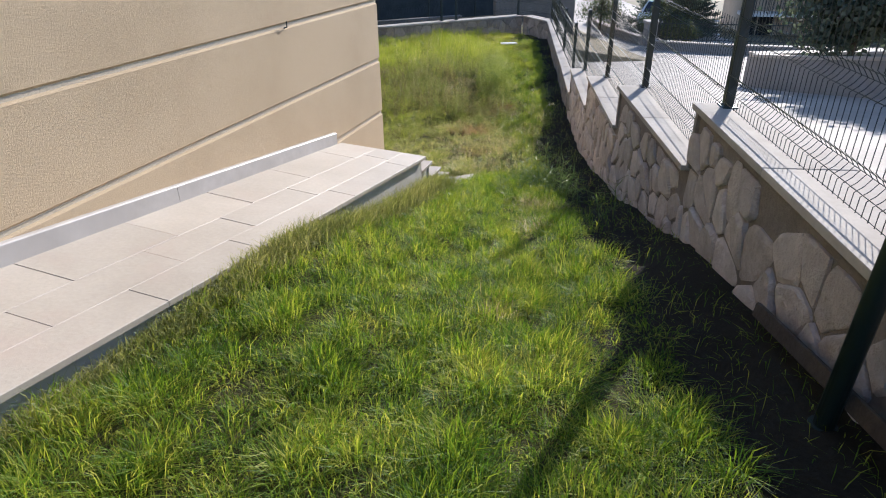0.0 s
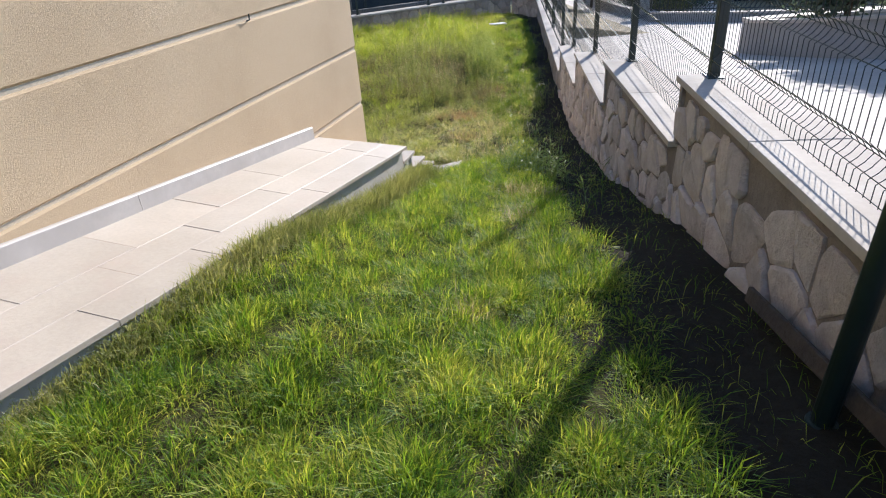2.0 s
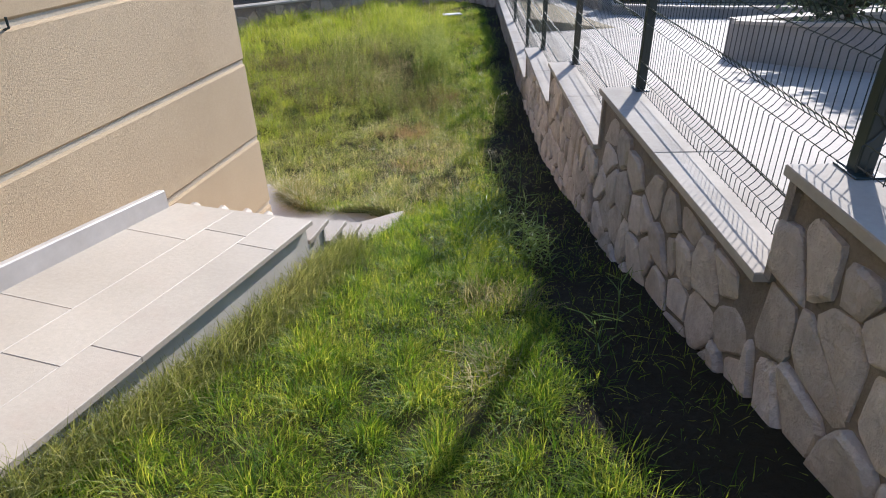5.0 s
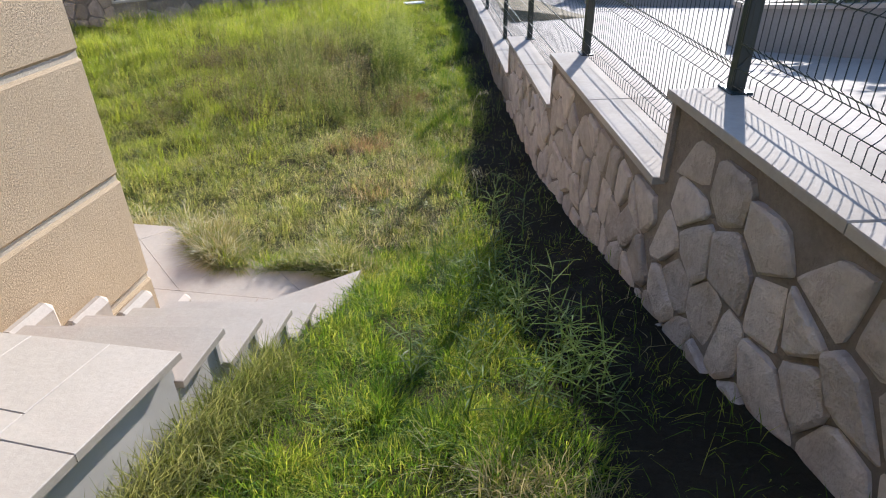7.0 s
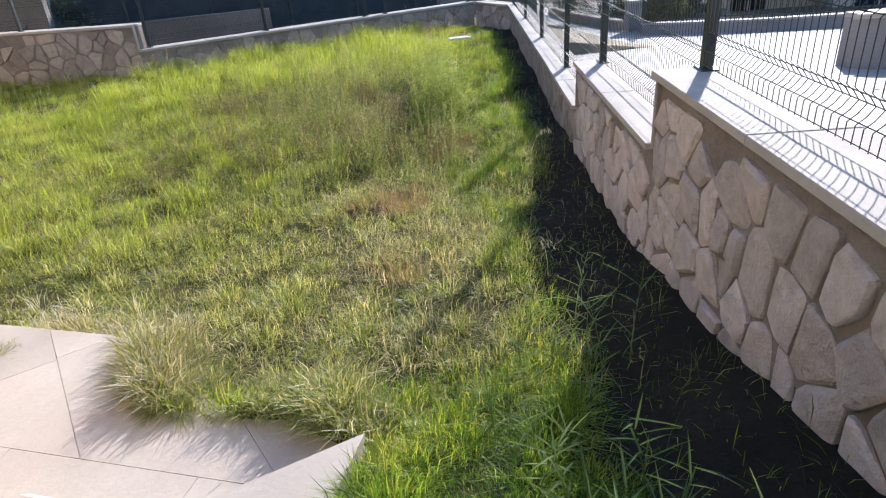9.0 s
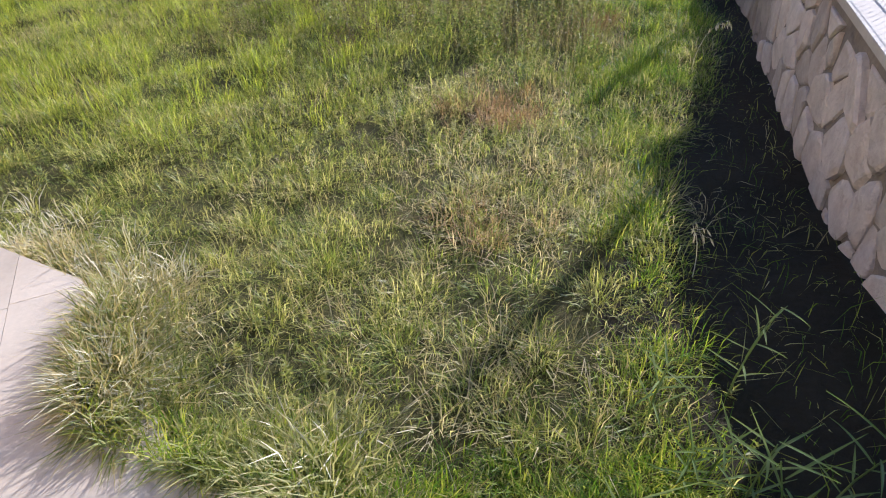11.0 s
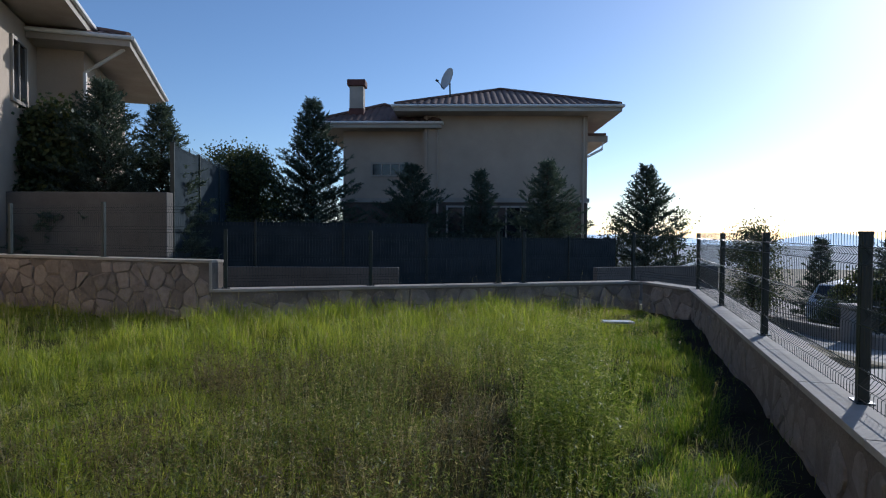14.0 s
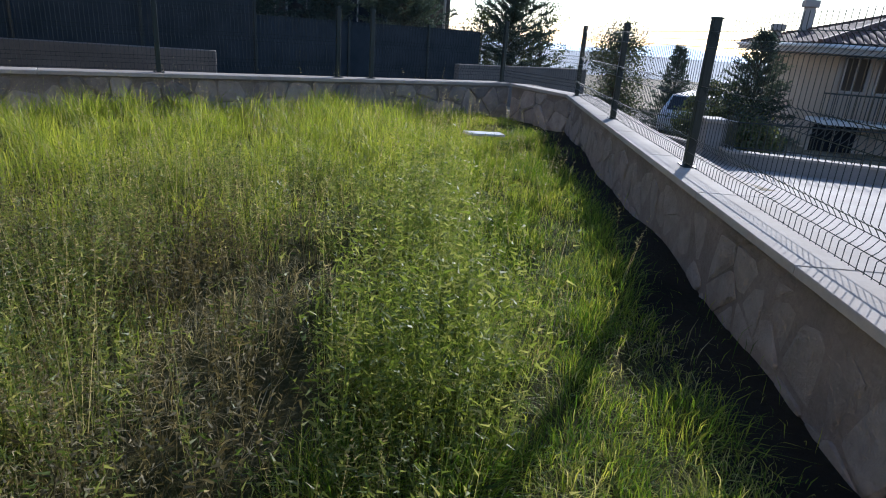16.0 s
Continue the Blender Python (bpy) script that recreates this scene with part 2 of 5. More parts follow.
# ---- mesh tools ----
class Geo:
    """Collects vertices and faces."""

    def __init__(self):
        self.v, self.f = [], []

    def add(self, verts, faces):
        k = len(self.v)
        self.v += [tuple(p) for p in verts]
        self.f += [tuple(i + k for i in f) for f in faces]
        return self

    def box(self, x0, x1, y0, y1, z0, z1, place=None):
        p = [Vector((x, y, z)) for z in (z0, z1) for y in (y0, y1) for x in (x0, x1)]
        if place is not None:
            p = [place @ q for q in p]
        return self.add(p, [(0, 2, 3, 1), (4, 5, 7, 6), (0, 1, 5, 4), (2, 6, 7, 3), (0, 4, 6, 2), (1, 3, 7, 5)])

    def prism(self, poly, z0, z1):
        """poly: (x, y) anticlockwise; z0, z1: numbers or functions of (x, y)."""
        a = [(x, y, z0(x, y) if callable(z0) else z0) for x, y in poly]
        b = [(x, y, z1(x, y) if callable(z1) else z1) for x, y in poly]
        k = len(poly)
        return self.add(a + b, [tuple(range(k - 1, -1, -1)), tuple(range(k, 2 * k))] + [(i, (i + 1) % k, k + (i + 1) % k, k + i) for i in range(k)])

    def tube(self, pts, r0, r1=None, n=5, cap=True):
        r1 = r0 if r1 is None else r1
        pts = [Vector(p) for p in pts]
        rings = []
        for i, p in enumerate(pts):
            d = (pts[min(i + 1, len(pts) - 1)] - pts[max(i - 1, 0)]).normalized()
            a = d.cross(Vector((0.3, 0.9, 0.2)) if abs(d.z) > 0.7 else Vector((0, 0, 1))).normalized()
            b = d.cross(a)
            r = r0 + (r1 - r0) * i / max(1, len(pts) - 1)
            rings += [p + (a * math.cos(6.2832 * j / n) + b * math.sin(6.2832 * j / n)) * r for j in range(n)]
        faces = [(i * n + j, i * n + (j + 1) % n, (i + 1) * n + (j + 1) % n, (i + 1) * n + j) for i in range(len(pts) - 1) for j in range(n)]
        if cap:
            faces += [tuple(range(n - 1, -1, -1)), tuple(range((len(pts) - 1) * n, len(pts) * n))]
        return self.add(rings, faces)

    def mesh(self, name, mat):
        me = bpy.data.meshes.new(name)
        me.from_pydata(self.v, [], self.f)
        me.materials.append(mat)
        me.update()
        return me


def part(name, shape, mat, parent=None, label="", smooth=False):
    me = shape.mesh(name, mat) if isinstance(shape, Geo) else shape
    if smooth:
        me.polygons.foreach_set("use_smooth", [True] * len(me.polygons))
    ob = new(name, me)
    if parent is not None:
        ob.parent = parent
        ob.matrix_parent_inverse = parent.matrix_basis.inverted()
    return tagged(ob, label)


def thing(name, label, category, at=(0, 0, 0), group="", kind=""):
    ob = new(name)
    ob.empty_display_size = 0.2
    ob.matrix_basis = Matrix.Translation(at)
    return tagged(ob, label, category, group, kind)


def hull(name, pts, mat):
    b = bmesh.new()
    for p in pts:
        b.verts.new(p)
    bmesh.ops.convex_hull(b, input=list(b.verts))
    loose = [v for v in b.verts if not v.link_faces]
    bmesh.ops.delete(b, geom=loose, context="VERTS")
    bmesh.ops.recalc_face_normals(b, faces=list(b.faces))
    me = bpy.data.meshes.new(name)
    b.to_mesh(me)
    b.free()
    me.materials.append(mat)
    return me


def worn_box(name, x0, x1, y0, y1, z0, z1, r, mat, place=None):
    """A box with chamfered edges."""
    pts = []
    for x, sx in ((x0, 1), (x1, -1)):
        for y, sy in ((y0, 1), (y1, -1)):
            for z, sz in ((z0, 1), (z1, -1)):
                pts += [(x + sx * r, y + sy * r, z), (x + sx * r, y, z + sz * r), (x, y + sy * r, z + sz * r)]
    if place is not None:
        pts = [place @ Vector(p) for p in pts]
    return hull(name, pts, mat)


def fast_mesh(name, verts, faces, mat):
    """A mesh from numpy arrays of triangles or quads."""
    me = bpy.data.meshes.new(name)
    k = faces.shape[1]
    me.vertices.add(len(verts))
    me.vertices.foreach_set("co", verts.astype(np.float32).ravel())
    me.loops.add(faces.size)
    me.loops.foreach_set("vertex_index", faces.astype(np.int32).ravel())
    me.polygons.add(len(faces))
    me.polygons.foreach_set("loop_start", np.arange(0, faces.size, k, dtype=np.int32))
    me.polygons.foreach_set("loop_total", np.full(len(faces), k, dtype=np.int32))
    me.update(calc_edges=True)
    me.validate()
    me.materials.append(mat)
    return me


# ---- the plan ----
U = Vector((0.321, 0.947, 0))          # along the house wall, downhill
N = Vector((0.947, -0.321, 0))         # out of the house wall
WALL_V, PAD_V = -2.772, -1.871         # house face, outer edge of the paved path
CORNER_S = 6.152                       # house corner along U
HOUSE = Matrix(((U.x, N.x, 0, 0), (U.y, N.y, 0, 0), (0, 0, 1, 0), (0, 0, 0, 1)))


def hp(s, v, z=0.0):
    return (U.x * s + N.x * v, U.y * s + N.y * v, z)


def sv(x, y):
    return U.x * x + U.y * y, N.x * x + N.y * y


def pad_z(s):
    return 0.42 + 0.133 * (5.10 - s)


# garden wall along the road: inner edge of its coping, and the steps down
def east_x(y, off=0.0):
    """Garden edge of the coping."""
    return np.interp(y, [-30, -4.0, 3.84, 6.33, 8.84, 11.52, 14.0, 21.25, 60.0, 160.0], [-1.9, 0.98, 1.725, 1.905, 2.157, 2.458, 2.755, 3.58, 7.9, 19.0]) + off


def post_x(y):
    return 1.918 + 0.1035 * (y - 3.76)


STEPS_Y = [1.34, 3.84, 6.33, 8.84, 11.52]
LEVELS = [1.775, 1.33, 0.88, 0.44, 0.0, -0.45]
BACK = [(3.62, 21.25), (2.95, 22.75), (-4.49, 18.95), (-11.5, 20.3)]

LAWN_Y = [-12, 0, 2.5, 5.4, 7.5, 9.0, 10.5, 12.0, 24.0]
LAWN_Z = [2.6, 1.03, 0.62, -0.06, -0.56, -0.78, -0.92, -0.97, -1.03]
ROAD_Y = [-30, 2.5, 12.5, 20, 24, 34, 60, 200, 600, 4000]
ROAD_Z = [6.9, 1.1, -0.68, -1.65, -2.1, -2.8, -4.0, -9.0, -22.0, -60.0]


def lawn_z(x, y):
    z = np.interp(y, LAWN_Y, LAWN_Z)
    s, v = U.x * x + U.y * y, N.x * x + N.y * y
    # the lawn banks up to the path's edge
    edge = 0.42 + 0.133 * (5.10 - s) - 0.10 - 0.30 * np.clip((s - 2.6) / 2.6, 0, 1)
    near = np.clip(1 - (v - PAD_V) / 0.9, 0, 1) * np.clip((5.6 - s) / 0.6, 0, 1)
    z = z * (1 - near) + np.maximum(z, edge) * near
    # soil dips under the lower paving
    return z + 0.03 * np.sin(x * 2.1 + y * 1.3) + 0.02 * np.sin(x * 5.3 - y * 4.1)


def road_z(y):
    return np.interp(y, ROAD_Y, ROAD_Z)


def back_side(x, y):
    """True inside the garden, before the back wall."""
    yb = np.where(x > 2.95, np.interp(x, [2.95, 3.62], [22.75, 21.25]), np.interp(x, [-40, -11.5, -4.49, 2.95], [25.7, 20.3, 18.95, 22.75]))
    return y < yb


# ---- ground ----
def in_poly(x, y, poly):
    r = np.zeros(x.shape, bool)
    for i in range(len(poly)):
        (ax, ay), (bx, by) = poly[i], poly[i - 1]
        c = (ay > y) != (by > y)
        with np.errstate(divide="ignore", invalid="ignore"):
            r ^= c & (x < (bx - ax) * (y - ay) / (by - ay + 1e-12) + ax)
    return r


FLOOR_POLY = [hp(6.2, WALL_V - 6.0), hp(6.2, PAD_V), hp(6.84, PAD_V), (0.30, 7.22), (0.08, 7.39), (-0.46, 7.51), (-0.64, 7.64), (-0.75, 7.84), (-0.95, 8.22), (-1.75, 8.49), (-7.0, 10.3)]


def axis(parts):
    out = []
    for a, b, step in parts:
        k = max(1, int(round((b - a) / step)))
        out += [a + (b - a) * i / k for i in range(k)]
    return np.array(out + [parts[-1][1]])


gx = axis([(-4000, -600, 850), (-600, -60, 90), (-60, -14, 6), (-14, -3, 0.5), (-3, 4.6, 0.12), (4.6, 20, 1.2), (20, 80, 8), (80, 600, 90), (600, 4000, 850)])
gy = axis([(-600, -40, 140), (-40, -4, 3), (-4, 24, 0.16), (24, 60, 2.5), (60, 200, 20), (200, 1000, 130), (1000, 4500, 700)])
GX, GY = np.meshgrid(gx, gy)
lawn = lawn_z(GX, GY)
outer = road_z(GY) - 0.05
beyond = np.interp(GY, [0, 20, 30, 60, 200, 600, 4000], [-1.2, -1.25, -1.4, -2.4, -8, -22.0, -60.0])
east = GX > east_x(GY, 0.2)
blend = np.clip((GX - 3.6) / 4.0, 0, 1)
inside = back_side(GX, GY - 0.17)
GZ = np.where(east & (GY < 21.5), outer, np.where(inside, lawn, beyond * (1 - blend) + outer * blend))
s_, v_ = sv(GX, GY)
GZ = np.where((v_ < PAD_V - 0.12) & (s_ < 6.4), np.minimum(GZ, pad_z(s_) - 0.9), GZ)
GZ = np.where((s_ > 6.0) & (v_ < -1.2) & (GY < 10.4) & (GZ > -0.9) & in_poly(GX, GY, [(p[0], p[1]) for p in FLOOR_POLY]), np.minimum(GZ, -0.72), GZ)
verts = np.stack([GX.ravel(), GY.ravel(), GZ.ravel()], 1)
ny, nx = GX.shape
idx = np.arange(ny * nx).reshape(ny, nx)
faces = np.stack([idx[:-1, :-1].ravel(), idx[:-1, 1:].ravel(), idx[1:, 1:].ravel(), idx[1:, :-1].ravel()], 1)
ground = new("ground", fast_mesh("ground", verts, faces, THATCH))
tagged(ground, "sloping brown garden soil running on into dry open country", "ground", kind="structure")
ground.data.materials.append(FIELD)
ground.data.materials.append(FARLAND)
ground.data.materials.append(SHADED_SOIL)
mid = verts[faces].mean(1)
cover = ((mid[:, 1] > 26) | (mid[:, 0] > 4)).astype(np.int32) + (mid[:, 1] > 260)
# painted shade: ground along the wall's foot takes the darkened soil
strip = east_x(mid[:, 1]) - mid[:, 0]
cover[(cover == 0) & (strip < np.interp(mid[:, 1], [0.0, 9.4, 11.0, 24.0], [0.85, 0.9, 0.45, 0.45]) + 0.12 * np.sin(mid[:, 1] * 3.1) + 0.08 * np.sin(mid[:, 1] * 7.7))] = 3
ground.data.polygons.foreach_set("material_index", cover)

# ---- road beyond the fence ----
g = Geo()
ys = list(np.arange(-20, 40, 1.0)) + [40, 50, 60, 80, 110, 150]
for a, b in zip(ys[:-1], ys[1:]):
    for x0, x1 in ((0.24, 4.5), (4.5, 9.0)):
        q = []
        for y, xo in ((a, x0), (a, x1), (b, x1), (b, x0)):
            q.append((east_x(y, xo + 0.17), y, road_z(y)))
        g.add(q, [(0, 1, 2, 3)])
road = part("road", g, ROAD)
tagged(road, "pale paved road falling away beside the fence", "road", kind="structure")

# ---- garden wall along the road, in steps ----
def wall_stones(parent, p0, along, length, z_low, z_top, out, size, seed, joined=False, rock=None, relief=1.0):
    """Irregular field stones set in the face of a wall: each one a piece proud of the mortar."""
    rock = rock or STONE
    rng = random.Random(seed)
    rest = Geo()
    cw, ch = size
    cols = max(1, int(length / cw))
    pts = []
    for i in range(-1, cols + 1):
        h = (z_top + 0.6 - z_low)
        rows = max(1, int(h / ch))
        for j in range(-1, rows + 1):
            pts.append(((i + 0.5 + rng.uniform(-0.46, 0.46) + 0.5 * (j % 2)) * length / cols, z_low + (j + 0.5 + rng.uniform(-0.47, 0.47)) * h / rows))
    for k, (a, c) in enumerate(pts):
        if not (0.0 < a < length):
            continue
        top = z_top
        if c > top - 0.03 or c < z_low - 0.05:
            continue
        gap = rng.uniform(0.004, 0.013)
        poly = [(0.0, z_low - 0.1), (length, z_low - 0.1), (length, top - 0.02), (0.0, top - 0.02)]
        for m, (e, f) in enumerate(pts):
            if m == k or abs(e - a) > 3 * cw or abs(f - c) > 3 * ch:
                continue
            mx, my, dx, dy = (a + e) / 2, (c + f) / 2, e - a, f - c
            d = math.hypot(dx, dy)
            mx, my = mx - dx / d * gap, my - dy / d * gap
            res = []
            for i2 in range(len(poly)):
                A, B = poly[i2], poly[(i2 + 1) % len(poly)]
                da = (A[0] - mx) * dx + (A[1] - my) * dy
                db = (B[0] - mx) * dx + (B[1] - my) * dy
                if da <= 0:
                    res.append(A)
                if da * db < 0:
                    t = da / (da - db)
                    res.append((A[0] + (B[0] - A[0]) * t, A[1] + (B[1] - A[1]) * t))
            poly = res
            if len(poly) < 3:
                break
        if len(poly) < 3:
            continue
        ca, cc = sum(p[0] for p in poly) / len(poly), sum(p[1] for p in poly) / len(poly)
        area = abs(sum(poly[i2][0] * poly[i2 - 1][1] - poly[i2 - 1][0] * poly[i2][1] for i2 in range(len(poly)))) / 2
        if area < 0.006:
            continue
        # blunt the sharp corners, swell the face
        poly = [(x + rng.uniform(-0.014, 0.014), z + rng.uniform(-0.014, 0.014)) for x, z in poly]
        rounded = []
        for i2 in range(len(poly)):
            A, B, C = poly[i2 - 1], poly[i2], poly[(i2 + 1) % len(poly)]
            ka, kc = rng.uniform(0.03, 0.22), rng.uniform(0.03, 0.22)
            rounded += [(B[0] + (A[0] - B[0]) * ka, B[1] + (A[1] - B[1]) * ka), (B[0] + (C[0] - B[0]) * kc, B[1] + (C[1] - B[1]) * kc)]
        d = rng.uniform(0.010, 0.034) * relief
        face = rng.uniform(0.76, 0.9)
        base = Vector(p0)
        shape = []
        tx, tz = rng.uniform(-0.09, 0.09), rng.uniform(-0.09, 0.09)
        for scale, dep in ((1.0, -0.03), (0.985, d * 0.5), (face, d)):
            for x, z in rounded:
                xx, zz = ca + (x - ca) * scale, cc + (z - cc) * scale
                dd = dep + ((xx - ca) * tx + (zz - cc) * tz + rng.uniform(-0.006, 0.006) if dep > 0 else 0)
                shape.append(base + along * xx + out * dd + Vector((0, 0, zz)))
        me = hull("stone", shape, rock)
        if joined:
            rest.add([v.co[:] for v in me.vertices], [tuple(p.vertices) for p in me.polygons])
            bpy.data.meshes.remove(me)
        else:
            part("stone", me, rock, parent)
    if joined:
        tagged(part("stones", rest, rock, parent, "far stones of the same wall"), kind="stuff")


EDIR = Vector((0.1075, 1, 0)).normalized()
EOUT = Vector((-EDIR.y, EDIR.x, 0))
wall_east = thing("wall_east", "stepped retaining wall of pinkish field stone with a white coping", "garden wall", kind="structure")
spans = list(zip([-4.0] + STEPS_Y, STEPS_Y + [21.25], LEVELS))


def east_p(y, off, z):
    """A point on the wall's line: off metres outward (to the road) from the coping's garden edge."""
    p = Vector((float(east_x(y)), y, 0)) - EOUT * off
    return Vector((p.x, p.y, z))


g = Geo()
for y0, y1, z in spans:
    q = [east_p(y0, 0.055, 0), east_p(y0, 0.41, 0), east_p(y1, 0.41, 0), east_p(y1, 0.055, 0)]
    g.prism([(p.x, p.y) for p in q], -2.6, z - 0.04)
part("mortar_body", g, MORTAR, wall_east, "grey mortar between the stones")
for i, (y0, y1, z) in enumerate(spans):
    # coping slabs, with fine joints, and the upstand that closes the step
    k = max(1, round((y1 - y0) / 1.25))
    for j in range(k):
        a, b = y0 + (y1 - y0) * j / k, y0 + (y1 - y0) * (j + 1) / k
        if i + 1 < len(spans) and j == k - 1:
            b += 0.02
        if i > 0 and j == 0:
            a += 0.022
        P = [east_p(a + 0.003, 0, z), east_p(b - 0.003, 0, z), east_p(b - 0.003, 0.46, z), east_p(a + 0.003, 0.46, z)]
        pts = []
        cx = sum((p for p in P), Vector()) / 4
        for p in P:
            inw = (cx - p).normalized() * 0.006
            pts += [p + inw, p - Vector((0, 0, 0.006)), p - Vector((0, 0, 0.04))]
        part("coping_slab", hull("coping_slab", pts, COPING), COPING, wall_east)
    if i + 1 < len(spans):
        z2 = LEVELS[i + 1]
        g = Geo()
        q = [east_p(y1 - 0.03, 0.03, 0), east_p(y1 - 0.03, 0.43, 0), east_p(y1 + 0.018, 0.43, 0), east_p(y1 + 0.018, 0.03, 0)]
        g.prism([(p.x, p.y) for p in q], z2 - 0.002, z - 0.041)
        part("step_face", g, CONCRETE, wall_east, "plastered end of a wall step")
STONE_JOBS = []
STRETCHES = [(-1.0, 1.34, 1.775), *[s for s in spans[1:-1]], (11.52, 14.2, -0.45), (14.2, 21.25, -0.45)]
for i, (y0, y1, z) in enumerate(STRETCHES):
    p0, p1 = east_p(y0, 0.055, 0), east_p(y1, 0.055, 0)
    d = (p1 - p0).normalized()
    STONE_JOBS.append((wall_east, p0, d, (p1 - p0).length, float(lawn_z(east_x(y1), y1)) - 0.28, z - 0.10, Vector((-d.y, d.x, 0)), (0.21, 0.275), 11 + i, i in (0, 6), GREYSTONE if i > 4 else STONE, 0.45 if i > 4 else 1.0))

# ---- back wall ----
wall_back = thing("wall_north", "low retaining wall of grey-pink field stone with a white coping", "garden wall", kind="structure")
runs = [(BACK[0], BACK[1], -0.45), (BACK[1], BACK[2], -0.45), (BACK[2], BACK[3], 0.04)]
g = Geo()
for i, (a, b, z) in enumerate(runs):
    A, B = Vector((*a, 0)), Vector((*b, 0))
    d = (B - A).normalized()
    o = Vector((-d.y, d.x, 0))          # into the garden
    L = (B - A).length
    q = [A + o * -0.05, B + o * -0.05, B - o * 0.34, A - o * 0.34]
    g.prism([(p.x, p.y) for p in reversed(q)], -2.4, z - 0.04)
    k = max(1, round(L / 1.3))
    for j in range(k):
        e = 0.003
        P = [A + d * (L * j / k + e), A + d * (L * (j + 1) / k - e), A + d * (L * (j + 1) / k - e) - o * 0.38, A + d * (L * j / k + e) - o * 0.38]
        pts = []
        cx = sum(P, Vector()) / 4
        for p in P:
            p = Vector((p.x, p.y, z))
            pts += [p + (Vector((cx.x, cx.y, z)) - p).normalized() * 0.006, p - Vector((0, 0, 0.006)), p - Vector((0, 0, 0.045))]
        part("coping_slab", hull("coping_slab", pts, COPING), COPING, wall_back)
    STONE_JOBS.append((wall_back, A - o * 0.05, d, L, -1.08, z - 0.05, o, (0.33, 0.27), 40 + i, False, DARKSTONE))
part("mortar_body", g, MORTAR, wall_back, "grey mortar between the stones")
# white upright slab at the end of the higher stretch
g = Geo()
A = Vector((*BACK[2], 0))
d = (Vector((*BACK[1], 0)) - A).normalized()
o = Vector((d.y, -d.x, 0))
q = [A + d * 0.0 + o * 0.005, A + d * 0.045 + o * 0.005, A + d * 0.045 - o * 0.38, A - o * 0.38]
g.prism([(p.x, p.y) for p in q], -0.446, 0.044)
part("end_slab", g, COPING, wall_back, "white upright end slab of the wall")

# ---- mesh fence on the garden wall ----
def fence_panel(name, p0, p1, z, height, parent, fold_out, wire=None):
    """Welded wire panel with two folded ribs."""
    p0, p1 = Vector(p0), Vector(p1)
    d = (p1 - p0).normalized()
    L = (p1 - p0).length
    prof = [(0.03, 0)]
    for c in (0.16, 0.51, 0.86):
        prof += [(c - 0.06, 0), (c - 0.035, 0.03), (c, 0.055), (c + 0.035, 0.03), (c + 0.06, 0)]
    prof.append((height, 0))
    g = Geo()
    k = int(L / 0.05)
    for i in range(k + 1):
        a = p0 + d * (L * i / k)
        g.tube([a + fold_out * e + Vector((0, 0, z + h)) for h, e in prof], 0.0023, n=3, cap=False)
    for h, e in ((0.035, 0), (0.11, 0), (0.21, 0), (0.46, 0), (0.56, 0), (0.81, 0), (0.91, 0), (0.16, 0.055), (0.51, 0.055), (0.86, 0.055)):
        g.tube([p0 + fold_out * (e + 0.005) + Vector((0, 0, z + h)), p1 + fold_out * (e + 0.005) + Vector((0, 0, z + h))], 0.0026, n=3, cap=False)
    return part(name, g, wire or WIRE, parent, "thin welded wire panel with folded ribs")


def fence_post(p, z, height, d, parent):
    M = Matrix(((d.x, -d.y, 0, p[0]), (d.y, d.x, 0, p[1]), (0, 0, 1, z), (0, 0, 0, 1)))
    post = part("post", worn_box("post", -0.03, 0.03, -0.03, 0.03, 0.0, height, 0.004, POST, M), POST, parent)
    part("base_plate", worn_box("base_plate", -0.07, 0.07, -0.05, 0.05, 0.0, 0.008, 0.002, POST, M), POST, post)
    part("cap", worn_box("cap", -0.033, 0.033, -0.033, 0.033, height - 0.002, height + 0.012, 0.003, POST, M), POST, post)
    for x, y in ((0.055, 0.0), (-0.055, 0.0)):
        g = Geo()
        g.tube([M @ Vector((x, y, 0.006)), M @ Vector((x, y, 0.028))], 0.009, n=6)
        part("bolt", g, POST, post)


fence = thing("mesh_fence", "dark green welded mesh fence on the white coping", "fence", east_p(10, 0.2, -0.45))
POSTS_Y = [-1.25, 1.25, 3.76, 6.26, 8.76, 11.36, 13.47, 15.98, 18.56, 21.19]


def level_at(y):
    for y0, y1, z in spans:
        if y0 <= y < y1:
            return z
    return LEVELS[-1]


for i, y in enumerate(POSTS_Y):
    z = level_at(y)
    fence_post(Vector((post_x(y), y, 0)), z, 0.99 if i > 5 else 1.04, EDIR, fence)
for a, b in zip(POSTS_Y[:-1], POSTS_Y[1:]):
    z = level_at(b - 0.3)
    fence_panel("panel", Vector((post_x(a + 0.03) - 0.04, a + 0.03, 0)), Vector((post_x(b - 0.03) - 0.04, b - 0.03, 0)), z, 1.0, fence, -EOUT)
back_fence = thing("mesh_fence", "dark green welded mesh fence along the back wall", "fence", (0, 21.3, -0.45))
bd = (Vector((*BACK[2], 0)) - Vector((*BACK[1], 0))).normalized()
bo = Vector((-bd.y, bd.x, 0))
bp = [Vector((*BACK[1], 0)) - bo * 0.2 + bd * t for t in (0.05, 2.55, 3.1, 5.6, 8.1)]
for p in bp:
    fence_post(p, -0.45, 1.0, bd, back_fence)
